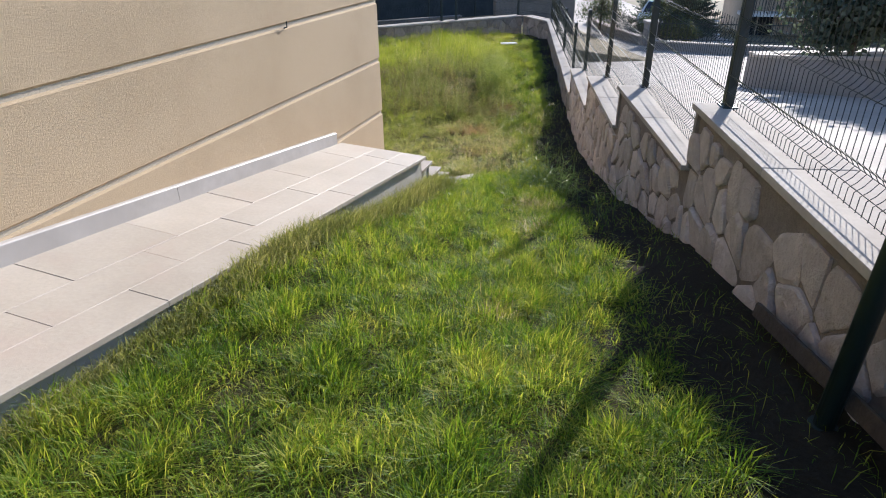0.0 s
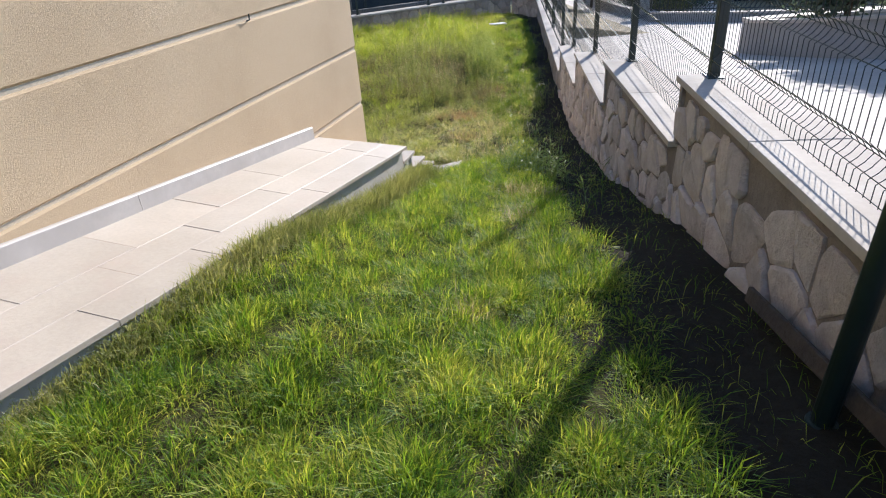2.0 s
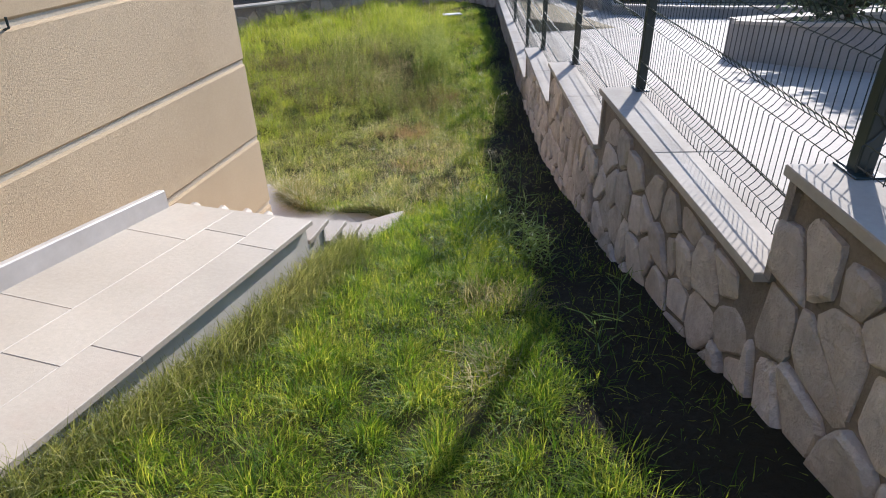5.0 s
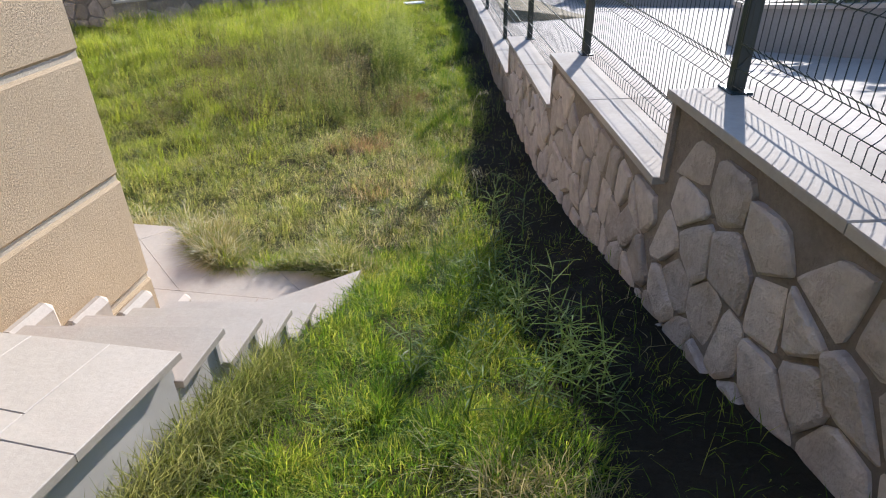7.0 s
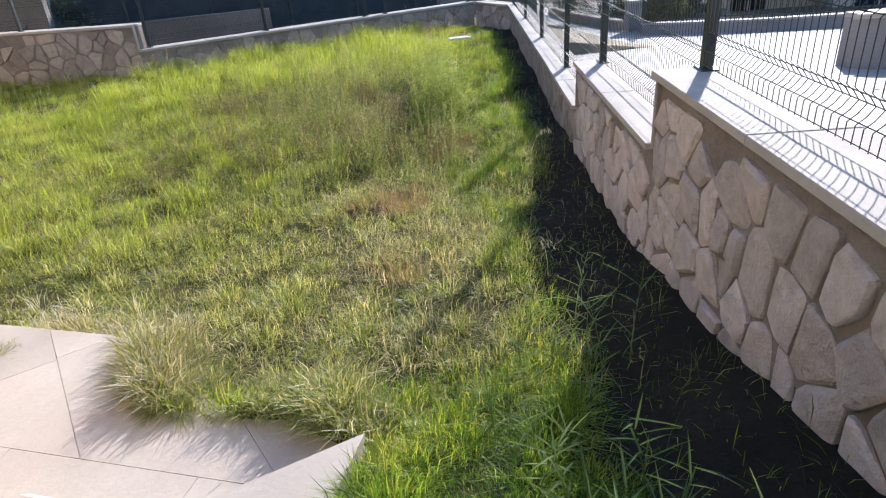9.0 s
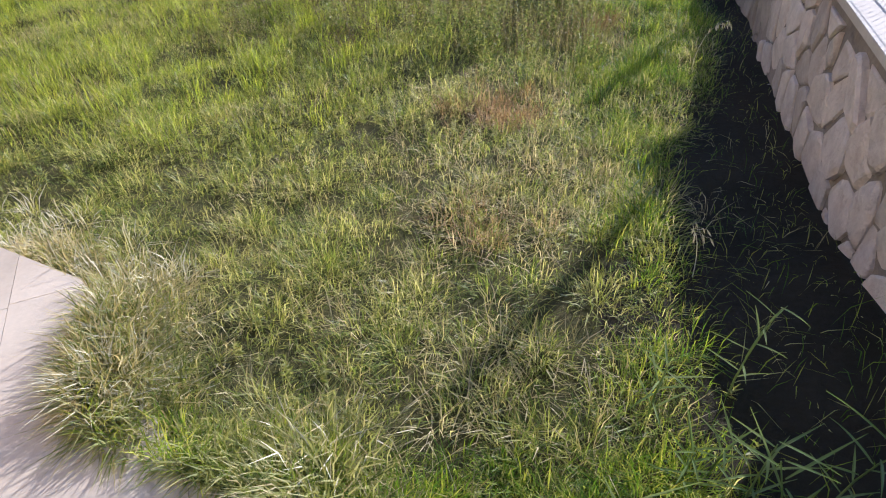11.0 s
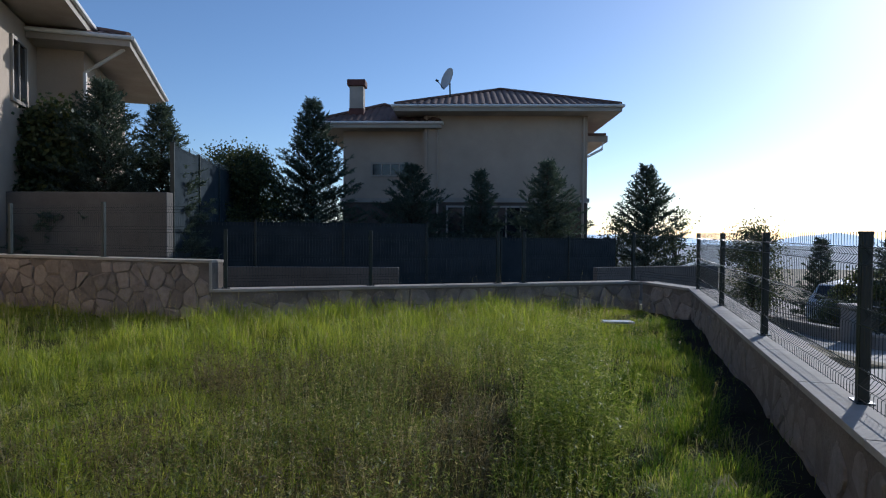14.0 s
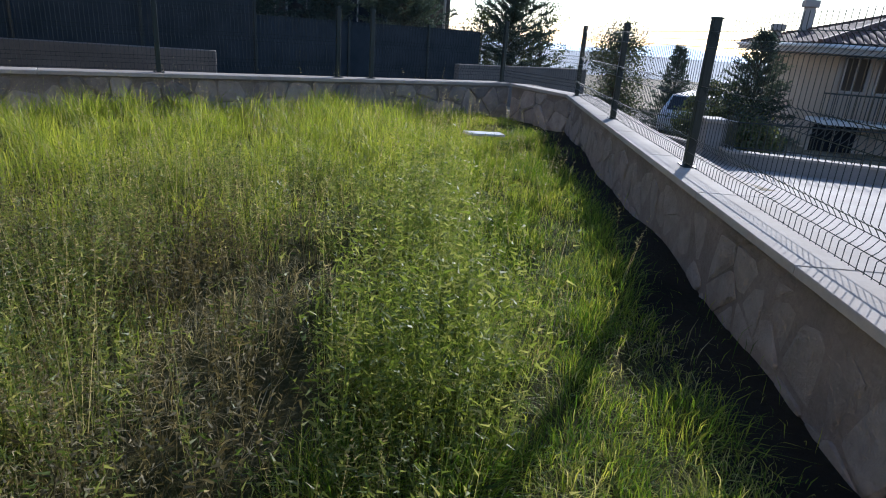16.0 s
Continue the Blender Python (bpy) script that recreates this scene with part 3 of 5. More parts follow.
for a, b in zip(bp[:-1], bp[1:]):
    if (b - a).length > 1:
        fence_panel("panel", a + bd * 0.03, b - bd * 0.03, -0.45, 0.97, back_fence, -bo, DULLWIRE)
fence_panel("panel", Vector((post_x(21.2) + 0.03, 21.22, 0)), bp[0], -0.45, 0.97, back_fence, -EOUT, DULLWIRE)
hd = (Vector((*BACK[3], 0)) - Vector((*BACK[2], 0))).normalized()
ho = Vector((-hd.y, hd.x, 0))
hpz = [Vector((*BACK[2], 0)) - ho * 0.2 + hd * t for t in (0.1, 2.6, 5.1)]
for p in hpz[1:]:
    fence_post(p, 0.04, 1.0, hd, back_fence)
for a, b in zip(hpz[:-1], hpz[1:]):
    fence_panel("panel", a + hd * 0.03, b - hd * 0.03, 0.04, 0.97, back_fence, -ho, DULLWIRE)

# ---- house beside the path ----
house = thing("house", "sand-coloured rendered house wall with horizontal grooves", "house", hp(2, WALL_V - 3, 0))
BANDS = [-0.9, -0.045, 0.516, 1.098, 1.70, 2.30, 2.756, 3.316, 3.876, 4.436, 4.996, 5.556]
for a, b in zip(BANDS[:-1], BANDS[1:]):
    r = 0.016
    part("wall_band", worn_box("wall_band", CORNER_S - 16, CORNER_S, WALL_V - 9, WALL_V, a + 0.012, b - 0.012, r, STUCCO, HOUSE), STUCCO, house)
part("wall_core", Geo().box(CORNER_S - 15.986, CORNER_S - 0.014, WALL_V - 8.986, WALL_V - 0.014, -1.2, 5.55, HOUSE), TRIM, house, "paler render in the grooves")
g = Geo()
g.tube([hp(4.3, WALL_V - 0.01, 1.68), hp(4.3, WALL_V + 0.02, 1.69), hp(4.3, WALL_V + 0.022, 1.735)], 0.006, n=6)
part("hook", g, POST, house, "small rusty hook in a groove")

# ---- paved path, sloping, along the house ----
path = thing("garden_path", "sloping path of pale travertine slabs on a marble-faced base", "garden path", kind="structure")
g = Geo()
lo, hi = -9.0, 4.98
q = [hp(lo, WALL_V), hp(lo, PAD_V - 0.05), hp(hi, PAD_V - 0.05), hp(hi, WALL_V)]
g.prism([(p[0], p[1]) for p in q], -0.8, lambda x, y: pad_z(sv(x, y)[0]) - 0.03)
part("path_base", g, CONCRETE, path, "grey concrete base")


def slab(name, s0, s1, v0, v1, zf, thick, mat, parent, r=0.0025, drop=0.0, cross=0.0, skew=0.0, end_skew=None):
    pts = []
    for s_, ss in ((s0, 1), (s1, -1)):
        for v, vv in ((v0, 1), (v1, -1)):
            k = end_skew if end_skew is not None and ss < 0 else skew
            s = s_ + k * (v - PAD_V) + 0.4 * skew
            z = zf(s) - drop + cross * (PAD_V - v)
            pts += [hp(s + ss * r, v + vv * r, z), hp(s, v + vv * r, z - r), hp(s + ss * r, v, z - r), hp(s, v, z - thick)]
    return part(name, hull(name, pts, mat), mat, parent)


rng = random.Random(5)
ROWS_V = [(-2.735, -2.36), (-2.36, -2.10), (-2.10, PAD_V)]
CUTS = [[5.10, 4.55, 3.75, 2.98, 2.25, 1.55, 0.8, 0.05, -0.8, -1.8, -3.0, -4.5, -6.0, -9.0],
        [5.10, 4.72, 3.40, 2.62, 1.98, 1.2, 0.4, -0.5, -1.5, -3.0, -4.5, -6.0, -9.0],
        [5.10, 4.62, 3.55, 2.35, 1.60, 0.6, -0.4, -1.5, -3.0, -4.5, -6.0, -9.0]]
for (v0, v1), cuts in zip(ROWS_V, CUTS):
    for b, a in zip(cuts[:-1], cuts[1:]):
        slab("joint", b - (0.14 if b > 5 else 0.02), b + (-0.12 if b > 5 else 0.02), v0 + 0.002, v1 - 0.002, pad_z, 0.02, GROUT, path, r=0.0005, drop=0.0025, cross=0.085)
        slab("paving_slab", a + 0.0012, b - 0.0012, v0 + 0.001, v1 - 0.001, pad_z, 0.03, SLAB, path, drop=rng.choice((0, 0, 0.001, 0.002)), cross=0.085, end_skew=0.1 if b > 5 else None)
# marble facing under the slabs' edge, and the skirting along the house
for a, b in ((-9, -4), (-4, -1.2), (-1.2, 0.6), (0.6, 2.2), (2.2, 3.6), (3.6, 5.075)):
    pts = []
    for s in (a + 0.002, b - 0.002):
        for v in (PAD_V - 0.062, PAD_V - 0.04):
            pts += [hp(s, v, pad_z(s) - 0.032), hp(s, v, pad_z(s) - 0.75)]
    part("facing_slab", hull("facing_slab", pts, MARBLE), MARBLE, path)
for a, b in ((-9, -5), (-5, -2.5), (-2.5, -0.6), (-0.6, 1.05), (1.05, 2.72), (2.72, 4.93)):
    pts = []
    for s in (a + 0.0015, b - 0.0015):
        for v, zz in ((WALL_V + 0.002, 0.0), (WALL_V + 0.002, 0.185), (WALL_V + 0.036, 0.185), (WALL_V + 0.042, 0.179), (WALL_V + 0.042, 0.0)):
            pts.append(hp(s, v, pad_z(s) + zz))
    part("skirting_slab", hull("skirting_slab", pts, MARBLE), MARBLE, path)

# ---- steps at the end of the path ----
steps = thing("garden_steps", "short flight of pale stone steps beside the house corner", "steps", kind="structure")
TREAD, RISE, SKEW = 0.28, 0.162, 0.13
STEP_V = PAD_V - 0.05                    # outer edge of the treads
for i in range(1, 6):
    s0, z = 5.10 + TREAD * (i - 1), 0.42 - RISE * i
    flat = lambda s, z=z: z
    slab("step_core", s0 - 0.06, s0 + (TREAD - 0.035 if i < 5 else -0.02), WALL_V, STEP_V - 0.07, lambda s, z=z: z - 0.031, 1.0 + z, CONCRETE, steps, r=0.001, skew=SKEW)
    slab("riser", s0 - 0.034, s0 - 0.012, WALL_V + 0.04, STEP_V - 0.03, lambda s, z=z: z + RISE - 0.031, RISE - 0.032, MARBLE, steps, r=0.001, skew=SKEW)
    part("side_slab", worn_box("side_slab", s0 + 0.034, s0 + TREAD + 0.03, STEP_V - 0.069, STEP_V - 0.042, -0.95, z - 0.031, 0.002, MARBLE, HOUSE), MARBLE, steps)
    part("skirting_slab", worn_box("skirting_slab", s0 - 0.15, s0 + TREAD - 0.18, WALL_V + 0.002 - (0.08 if i == 5 else 0), WALL_V + 0.085, z - 0.02, z + (0.12 if i == 5 else 0.175), 0.03, SLAB, HOUSE), SLAB, steps, "pale rounded stepped skirting")
    if i < 5:
        slab("tread", s0 - 0.02, s0 + TREAD, WALL_V + 0.04, STEP_V, flat, 0.03, SLAB, steps, skew=SKEW)
# the lowest tread is two slabs, its outer one splaying out into the lawn
for foot, front in (((6.16, WALL_V + 0.04), (6.22, -2.352)), ((6.22, -2.348), (6.28, PAD_V + 0.01))):
    ends = {WALL_V + 0.04: 6.32, -2.352: 6.41, -2.348: 6.41, PAD_V + 0.01: 6.85}
    for name, top, low, mat, back in (("tread", 0.0, 0.03, SLAB, 0.0), ("riser", 0.031, RISE + 0.1, MARBLE, 0.02)):
        pts = []
        for s_, v in (foot, front):
            pts += [hp(s, v, 0.42 - RISE * 5 - e) for s in (s_, ends[v] - back) for e in (top, low)]
        part(name, hull(name, pts, mat), mat, steps)

# ---- lower paving round the corner ----
FLOOR_Z = 0.42 - RISE * 6
landing = thing("lower_paving", "pale travertine paving round the house corner, grass spilling over it", "paving", kind="structure")
g = Geo()
g.prism([(p[0], p[1]) for p in FLOOR_POLY], FLOOR_Z - 0.4, FLOOR_Z - 0.004)
part("paving_base", g, GROUT, landing)


def clip_poly(poly, px, py, nx_, ny_):
    res = []
    for i in range(len(poly)):
        A, B = poly[i], poly[(i + 1) % len(poly)]
        da, db = (A[0] - px) * nx_ + (A[1] - py) * ny_, (B[0] - px) * nx_ + (B[1] - py) * ny_
        if da >= 0:
            res.append(A)
        if da * db < 0:
            t = da / (da - db)
            res.append((A[0] + (B[0] - A[0]) * t, A[1] + (B[1] - A[1]) * t))
    return res


DIAG = Vector((0.503, -0.864, 0))       # slabs past the corner are laid askew
DOUT = Vector((0.864, 0.503, 0))


def floor_slab(cuts):
    poly = [(p[0], p[1]) for p in FLOOR_POLY]
    for p, d, sign in cuts:
        poly = clip_poly(poly, p[0] + d.x * sign * 0.0015, p[1] + d.y * sign * 0.0015, d.x * sign, d.y * sign) if len(poly) > 2 else []
    if len(poly) > 2:
        part("paving_slab", hull("paving_slab", [(x, y, FLOOR_Z - dz) for x, y in poly for dz in (0, 0.03)], SLAB), SLAB, landing)


near_line = hp(6.68, 0)
vs = [-9.5, -8, -6, -4.5, -3.4, -2.5, -1.0]
for c, e in zip(vs[:-1], vs[1:]):
    floor_slab([(near_line, U, -1), (hp(0, c), N, 1), (hp(0, e), N, -1)])
for k in range(-8, 5):
    a, b = Vector((-0.731, 7.285, 0)) + DOUT * (0.6 * k), Vector((-0.731, 7.285, 0)) + DOUT * (0.6 * (k + 1))
    ends = [-6.0, -0.9 + 0.3 * (k % 2), 0.88 + 0.2 * (k % 2), 6.0] if k != -1 else [-6.0, -0.88, 0.9, 6.0]
    for c, e in zip(ends[:-1], ends[1:]):
        floor_slab([(near_line, U, 1), (a, DOUT, 1), (b, DOUT, -1), (Vector((-0.731, 7.285, 0)) + DIAG * c, DIAG, 1), (Vector((-0.731, 7.285, 0)) + DIAG * e, DIAG, -1)])
# ---- neighbouring houses ----
def hip_roof(parent, x0, x1, y0, y1, z, rise, M, tile=0.3):
    """Hipped roof of tile ribs over a white fascia and soffit."""
    g = Geo()
    w = min(x1 - x0, y1 - y0) / 2
    cx0, cx1, cy0, cy1 = (x0 + w, x1 - w, (y0 + y1) / 2, (y0 + y1) / 2) if x1 - x0 > y1 - y0 else ((x0 + x1) / 2, (x0 + x1) / 2, y0 + w, y1 - w)
    A, B, C, D = Vector((x0, y0, z)), Vector((x1, y0, z)), Vector((x1, y1, z)), Vector((x0, y1, z))
    R0, R1 = Vector((cx0, cy0, z + rise)), Vector((cx1, cy1, z + rise))
    wide = x1 - x0 > y1 - y0
    sides = [(A, B, R0, R1), (C, D, R1, R0), (B, C, R1, R1), (D, A, R0, R0)] if wide else [(A, B, R0, R0), (C, D, R1, R1), (B, C, R0, R1), (D, A, R1, R0)]
    for a, b, ra, rb in sides:
        L = (b - a).length
        k = int(L / tile)
        nrm = (b - a).cross(ra - a).normalized()
        e = (b - a).normalized()
        for i in range(k):
            for j in range(6):
                u0 = (i + j / 6) / k
                u1 = (i + (j + 1) / 6) / k
                def top(u):
                    # where the rib meets the hip or the ridge
                    p = a + (b - a) * u
                    ta = (ra - a).dot(e)
                    tb = L - (rb - a).dot(e)
                    d = u * L
                    f = min(1.0, d / ta if ta > 1e-6 else 1.0, (L - d) / tb if tb > 1e-6 else 1.0)
                    up = (ra - a) - e * ta
                    return p + up * f
                h0 = nrm * 0.05 * abs(math.sin(math.pi * j / 6))
                h1 = nrm * 0.05 * abs(math.sin(math.pi * (j + 1) / 6))
                g.add([a + (b - a) * u0 + h0, a + (b - a) * u1 + h1, top(u1) + h1, top(u0) + h0], [(0, 1, 2, 3)])
        g.tube([a + nrm * 0.03, ra + nrm * 0.05], 0.1, n=6)
    g.tube([R0 + Vector((0, 0, 0.04)), R1 + Vector((0, 0, 0.04))], 0.11, n=6)
    g.v = [tuple(M @ Vector(p)) for p in g.v]
    roof = part("roof", g, TILE, parent, "weathered terracotta tile roof")
    g = Geo()
    g.box(x0 - 0.06, x1 + 0.06, y0 - 0.06, y1 + 0.06, z - 0.3, z - 0.02, M)
    part("fascia", g, EAVES, roof, "pale boxed eaves")
    corners = [(x0 - 0.12, y0 - 0.12), (x1 + 0.12, y0 - 0.12), (x1 + 0.12, y1 + 0.12), (x0 - 0.12, y1 + 0.12)]
    for a, b in zip(corners, corners[1:] + corners[:1]):
        g = Geo()
        g.tube([M @ Vector((*a, z - 0.07)), M @ Vector((*b, z - 0.07))], 0.065, n=8)
        part("gutter", g, WHITE, roof, "white half-round gutter")
    return roof


def chimney(parent, x, y, z0, z1, w, M, cap=None, foot=None):
    cap = cap or BRICKRED
    c = part("chimney", worn_box("chimney", x - w, x + w, y - w * 0.8, y + w * 0.8, z0 + 0.4, z1 - 0.3, 0.02, EAVES, M), EAVES, parent, "pale rendered chimney")
    part("chimney_base", worn_box("chimney_base", x - w - 0.02, x + w + 0.02, y - w * 0.8 - 0.02, y + w * 0.8 + 0.02, z0 - 0.8, z0 + 0.4, 0.01, foot or BRICKRED, M), foot or BRICKRED, c)
    part("chimney_cap", worn_box("chimney_cap", x - w - 0.1, x + w + 0.1, y - w * 0.8 - 0.1, y + w * 0.8 + 0.1, z1 - 0.3, z1, 0.03, cap, M), cap, c)


def window(parent, x0, x1, z0, z1, y, M, bars=1):
    """A framed window in a wall that faces -y of M."""
    f = 0.09
    wdw = part("window", Geo().box(x0, x1, y - 0.02, y + 0.06, z0, z1, M), GLASSY, parent, "dark glazed window in a white frame")
    g = Geo()
    for a, b, c, d in ((x0 - f, x1 + f, z1, z1 + f), (x0 - f, x1 + f, z0 - f, z0), (x0 - f, x0, z0, z1), (x1, x1 + f, z0, z1)):
        g.box(a, b, y - 0.07, y + 0.02, c, d, M)
    for i in range(bars):
        x = x0 + (x1 - x0) * (i + 1) / (bars + 1)
        g.box(x - 0.03, x + 0.03, y - 0.05, y, z0, z1, M)
    part("window_frame", g, EAVES, wdw)


M1 = pose(-1, 38, 0, 0, 0, 8)
villa = thing("house", "two-storey beige house with tiled hip roof and white eaves", "house", (-1, 42, -1.5))
part("wall", Geo().box(-3.75, 3.75, 0, 9, -2.8, 6.1, M1), HOUSE_WALL, villa)
part("wall", Geo().box(-7.6, -3.75, 0.7, 8, -2.8, 5.5, M1), HOUSE_WALL, villa, "set-back wing of the house")
hip_roof(villa, -4.95, 4.95, -1.1, 10, 6.2, 1.75, M1)
hip_roof(villa, -8.8, -3.0, -0.3, 9, 5.6, 1.3, M1)
part("lower_eave", Geo().box(3.6, 5.0, 1.5, 7, 4.95, 5.25, M1), EAVES, villa, "pale lower eave")
part("lower_eave_tiles", Geo().box(3.6, 4.9, 1.4, 7, 5.25, 5.35, M1), TILE, villa)
chimney(villa, -7.0, 1.0, 6.0, 7.75, 0.33, M1)
part("string_course", Geo().box(-3.85, 3.85, -0.08, 0.02, 1.95, 2.15, M1), EAVES, villa, "pale band between the storeys")
part("string_course", Geo().box(-7.7, -3.86, 0.62, 0.72, 1.95, 2.15, M1), EAVES, villa, "pale band between the storeys")
# lower storey in a darker brown than the wall above the band
part("lower_wall", Geo().box(-3.78, 3.78, -0.03, 0.5, -2.8, 1.94, M1), DARK_STOREY, villa, "dark brown lower storey")
part("lower_wall", Geo().box(-7.63, -3.79, 0.67, 1.2, -2.8, 1.94, M1), DARK_STOREY, villa, "dark brown lower storey")
window(villa, -2.6, -1.2, 0.0, 1.7, -0.03, M1, 1)
window(villa, -0.6, 1.4, 0.2, 1.7, -0.03, M1, 2)
window(villa, -6.2, -4.5, 3.25, 3.75, 0.7, M1, 3)
for x in (-3.6, -3.1, 3.55):
    g = Geo()
    g.tube([M1 @ Vector((x, -0.07, 6.0)), M1 @ Vector((x, -0.07, -1.5))], 0.06, n=6)
    part("downpipe", g, HOUSE_WALL, villa)
g = Geo()
g.tube([M1 @ Vector((4.8, 1.6, 5.0)), M1 @ Vector((4.75, 1.6, 4.6)), M1 @ Vector((4.0, 1.0, 4.2)), M1 @ Vector((3.85, 0.3, 4.1))], 0.06, n=6)
part("downpipe", g, WHITE, villa, "bent white downpipe under the eave")
dish = thing("satellite_dish", "pale round satellite dish on a mast above the roof", "satellite dish", M1 @ Vector((-2.6, 0.8, 6.6)))
dc = M1 @ Vector((-2.6, 0.8, 7.75))
g = Geo()
g.tube([M1 @ Vector((-2.55, 0.85, 6.3)), dc + Vector((0, 0.1, 0))], 0.04, n=6)
part("mast", g, POST, dish)
g = Geo()
DM = Matrix.Translation(dc) @ pose(0, 0, 0, 75, 0, -50)
rings = []
for i in range(7):
    r = 0.52 * i / 6
    rings += [DM @ Vector((r * math.cos(2 * math.pi * j / 24), r * math.sin(2 * math.pi * j / 24), 0.16 * (r / 0.52) ** 2)) for j in range(24)]
    rings += [DM @ Vector((r * math.cos(2 * math.pi * j / 24), r * math.sin(2 * math.pi * j / 24), 0.16 * (r / 0.52) ** 2 - 0.012)) for j in range(24)]
fs = []
for i in range(6):
    for j in range(24):
        for k in (0, 24):
            fs.append((i * 48 + k + j, i * 48 + k + (j + 1) % 24, (i + 1) * 48 + k + (j + 1) % 24, (i + 1) * 48 + k + j))
g.add(rings, fs)
part("reflector", g, DISH, dish, smooth=True)
g = Geo()
g.tube([DM @ Vector((0, -0.55, 0.14)), DM @ Vector((0, -0.3, 0.6))], 0.02, n=5)
g.tube([DM @ Vector((0, -0.3, 0.55)), DM @ Vector((0, -0.3, 0.68))], 0.05, n=6)
part("feed_arm", g, POST, dish)

# house on the higher plot to the west
M2 = pose(-10.8, 25.4, 0, 0, 0, 28)
west = thing("house", "cream rendered house with deep white eaves and tiled roof", "house", (-15, 28, -1.4))
part("wall", Geo().box(-8.0, -1.3, 0.9, 7.6, -1.5, 5.75, M2), HOUSE_WALL, west)
part("wall", Geo().box(-12.0, -2.5, -9.0, 0.9, -1.5, 6.1, M2), HOUSE_WALL, west, "main block of the house")
hip_roof(west, -9.4, 0.0, 0.0, 8.5, 6.05, 1.5, M2)
hip_roof(west, -13.2, -1.1, -10.2, 1.35, 6.45, 2.0, M2)
ME = M2 @ pose(0, 0, 0, 0, 0, 90)
window(west, 3.0, 3.9, 4.1, 5.3, 1.3, ME, 1)
window(west, -1.2, -0.2, 3.9, 5.4, 2.5, ME, 1)
g = Geo()
g.tube([M2 @ Vector((-0.15, 0.3, 5.75)), M2 @ Vector((-0.9, 0.6, 5.3)), M2 @ Vector((-1.25, 0.75, 5.1)), M2 @ Vector((-1.25, 0.75, -1.4))], 0.055, n=6)
part("downpipe", g, WHITE, west)

# house across the road, lower down
M3 = pose(14.4, 33.4, 0, 0, 0, -14)
east_house = thing("house", "pale house across the road with tiled roof and three chimneys", "house", (17, 37, -3.6))
part("wall", Geo().box(1.5, 13, 0, 8, -4.6, 0.55, M3), HOUSE_WALL, east_house)
part("wall", Geo().box(4.6, 11, -1.9, -0.004, -4.6, 0.55, M3), HOUSE_WALL, east_house, "projecting front wing")
hip_roof(east_house, 0.4, 14, -1.0, 9, 0.82, 1.45, M3)
hip_roof(east_house, 3.4, 12.2, -3.0, 4.2, 0.86, 1.3, M3)
chimney(east_house, 1.3, 7.0, 0.8, 1.64, 0.16, M3, EAVES, EAVES)
chimney(east_house, 2.4, 7.0, 1.2, 2.68, 0.2, M3, EAVES, EAVES)
chimney(east_house, 5.1, 4.0, 1.5, 2.8, 0.2, M3, EAVES, EAVES)
window(east_house, 1.75, 2.45, -0.65, 0.42, 0, M3, 1)
window(east_house, 2.85, 3.6, -0.65, 0.42, 0, M3, 1)
window(east_house, 5.4, 6.8, -1.0, 0.3, -1.9, M3, 1)
window(east_house, 1.2, 2.65, -3.1, -1.85, 0, M3, 1)
window(east_house, 5.4, 7.2, -3.4, -1.9, -1.9, M3, 1)
balc = part("balcony", Geo().box(0.9, 4.59, -1.1, -0.004, -1.75, -1.6, M3), WHITE, east_house, "white balcony slab with railing")
for i in range(27):
    x = 0.95 + i * 0.135
    part("baluster", worn_box("baluster", x, x + 0.025, -1.08, -1.055, -1.6, -0.76, 0.004, POST, M3), POST, balc)
part("handrail", Geo().box(0.9, 4.59, -1.1, -1.03, -0.76, -0.71, M3), POST, balc)
for i in range(6):
    part("stair_tread", worn_box("stair_tread", -1.1, 0.1, -1.6 + 0.28 * i, -1.28 + 0.28 * i, -3.05 + 0.18 * i, -3.0 + 0.18 * i, 0.006, WHITE, M3), WHITE, east_house, "white outdoor stair tread")
    part("stair_core", Geo().box(-1.0, 0.0, -1.5 + 0.28 * i, 0.5, -4.4, -3.054 + 0.18 * i, M3), GREYWALL, east_house)

# ---- plots behind the back wall ----
def run_box(a, b, z0, z1, t, mat, name, label, category, kind="structure"):
    A, B = Vector((*a, 0)), Vector((*b, 0))
    d = (B - A).normalized()
    M = Matrix(((d.x, -d.y, 0, a[0]), (d.y, d.x, 0, a[1]), (0, 0, 1, 0), (0, 0, 0, 1)))
    ob = part(name, worn_box(name, 0, (B - A).length, 0, t, z0, z1, 0.015, mat, M), mat)
    return tagged(ob, label, category, kind=kind)


run_box((-8.0, 24.5), (-2.9, 25.6), -1.6, -0.41, 0.25, GREYWALL, "garden_wall", "low grey rendered wall behind the fence", "garden wall")
run_box((-2.9, 25.6), (1.0, 27.4), -1.6, -1.0, 0.25, GREYWALL, "garden_wall", "low grey rendered wall behind the fence", "garden wall")
run_box((-21, 21.6), (-8.2, 23.3), -1.6, 1.48, 0.35, GREYWALL, "garden_wall", "tall grey retaining wall of the upper plot", "garden wall")


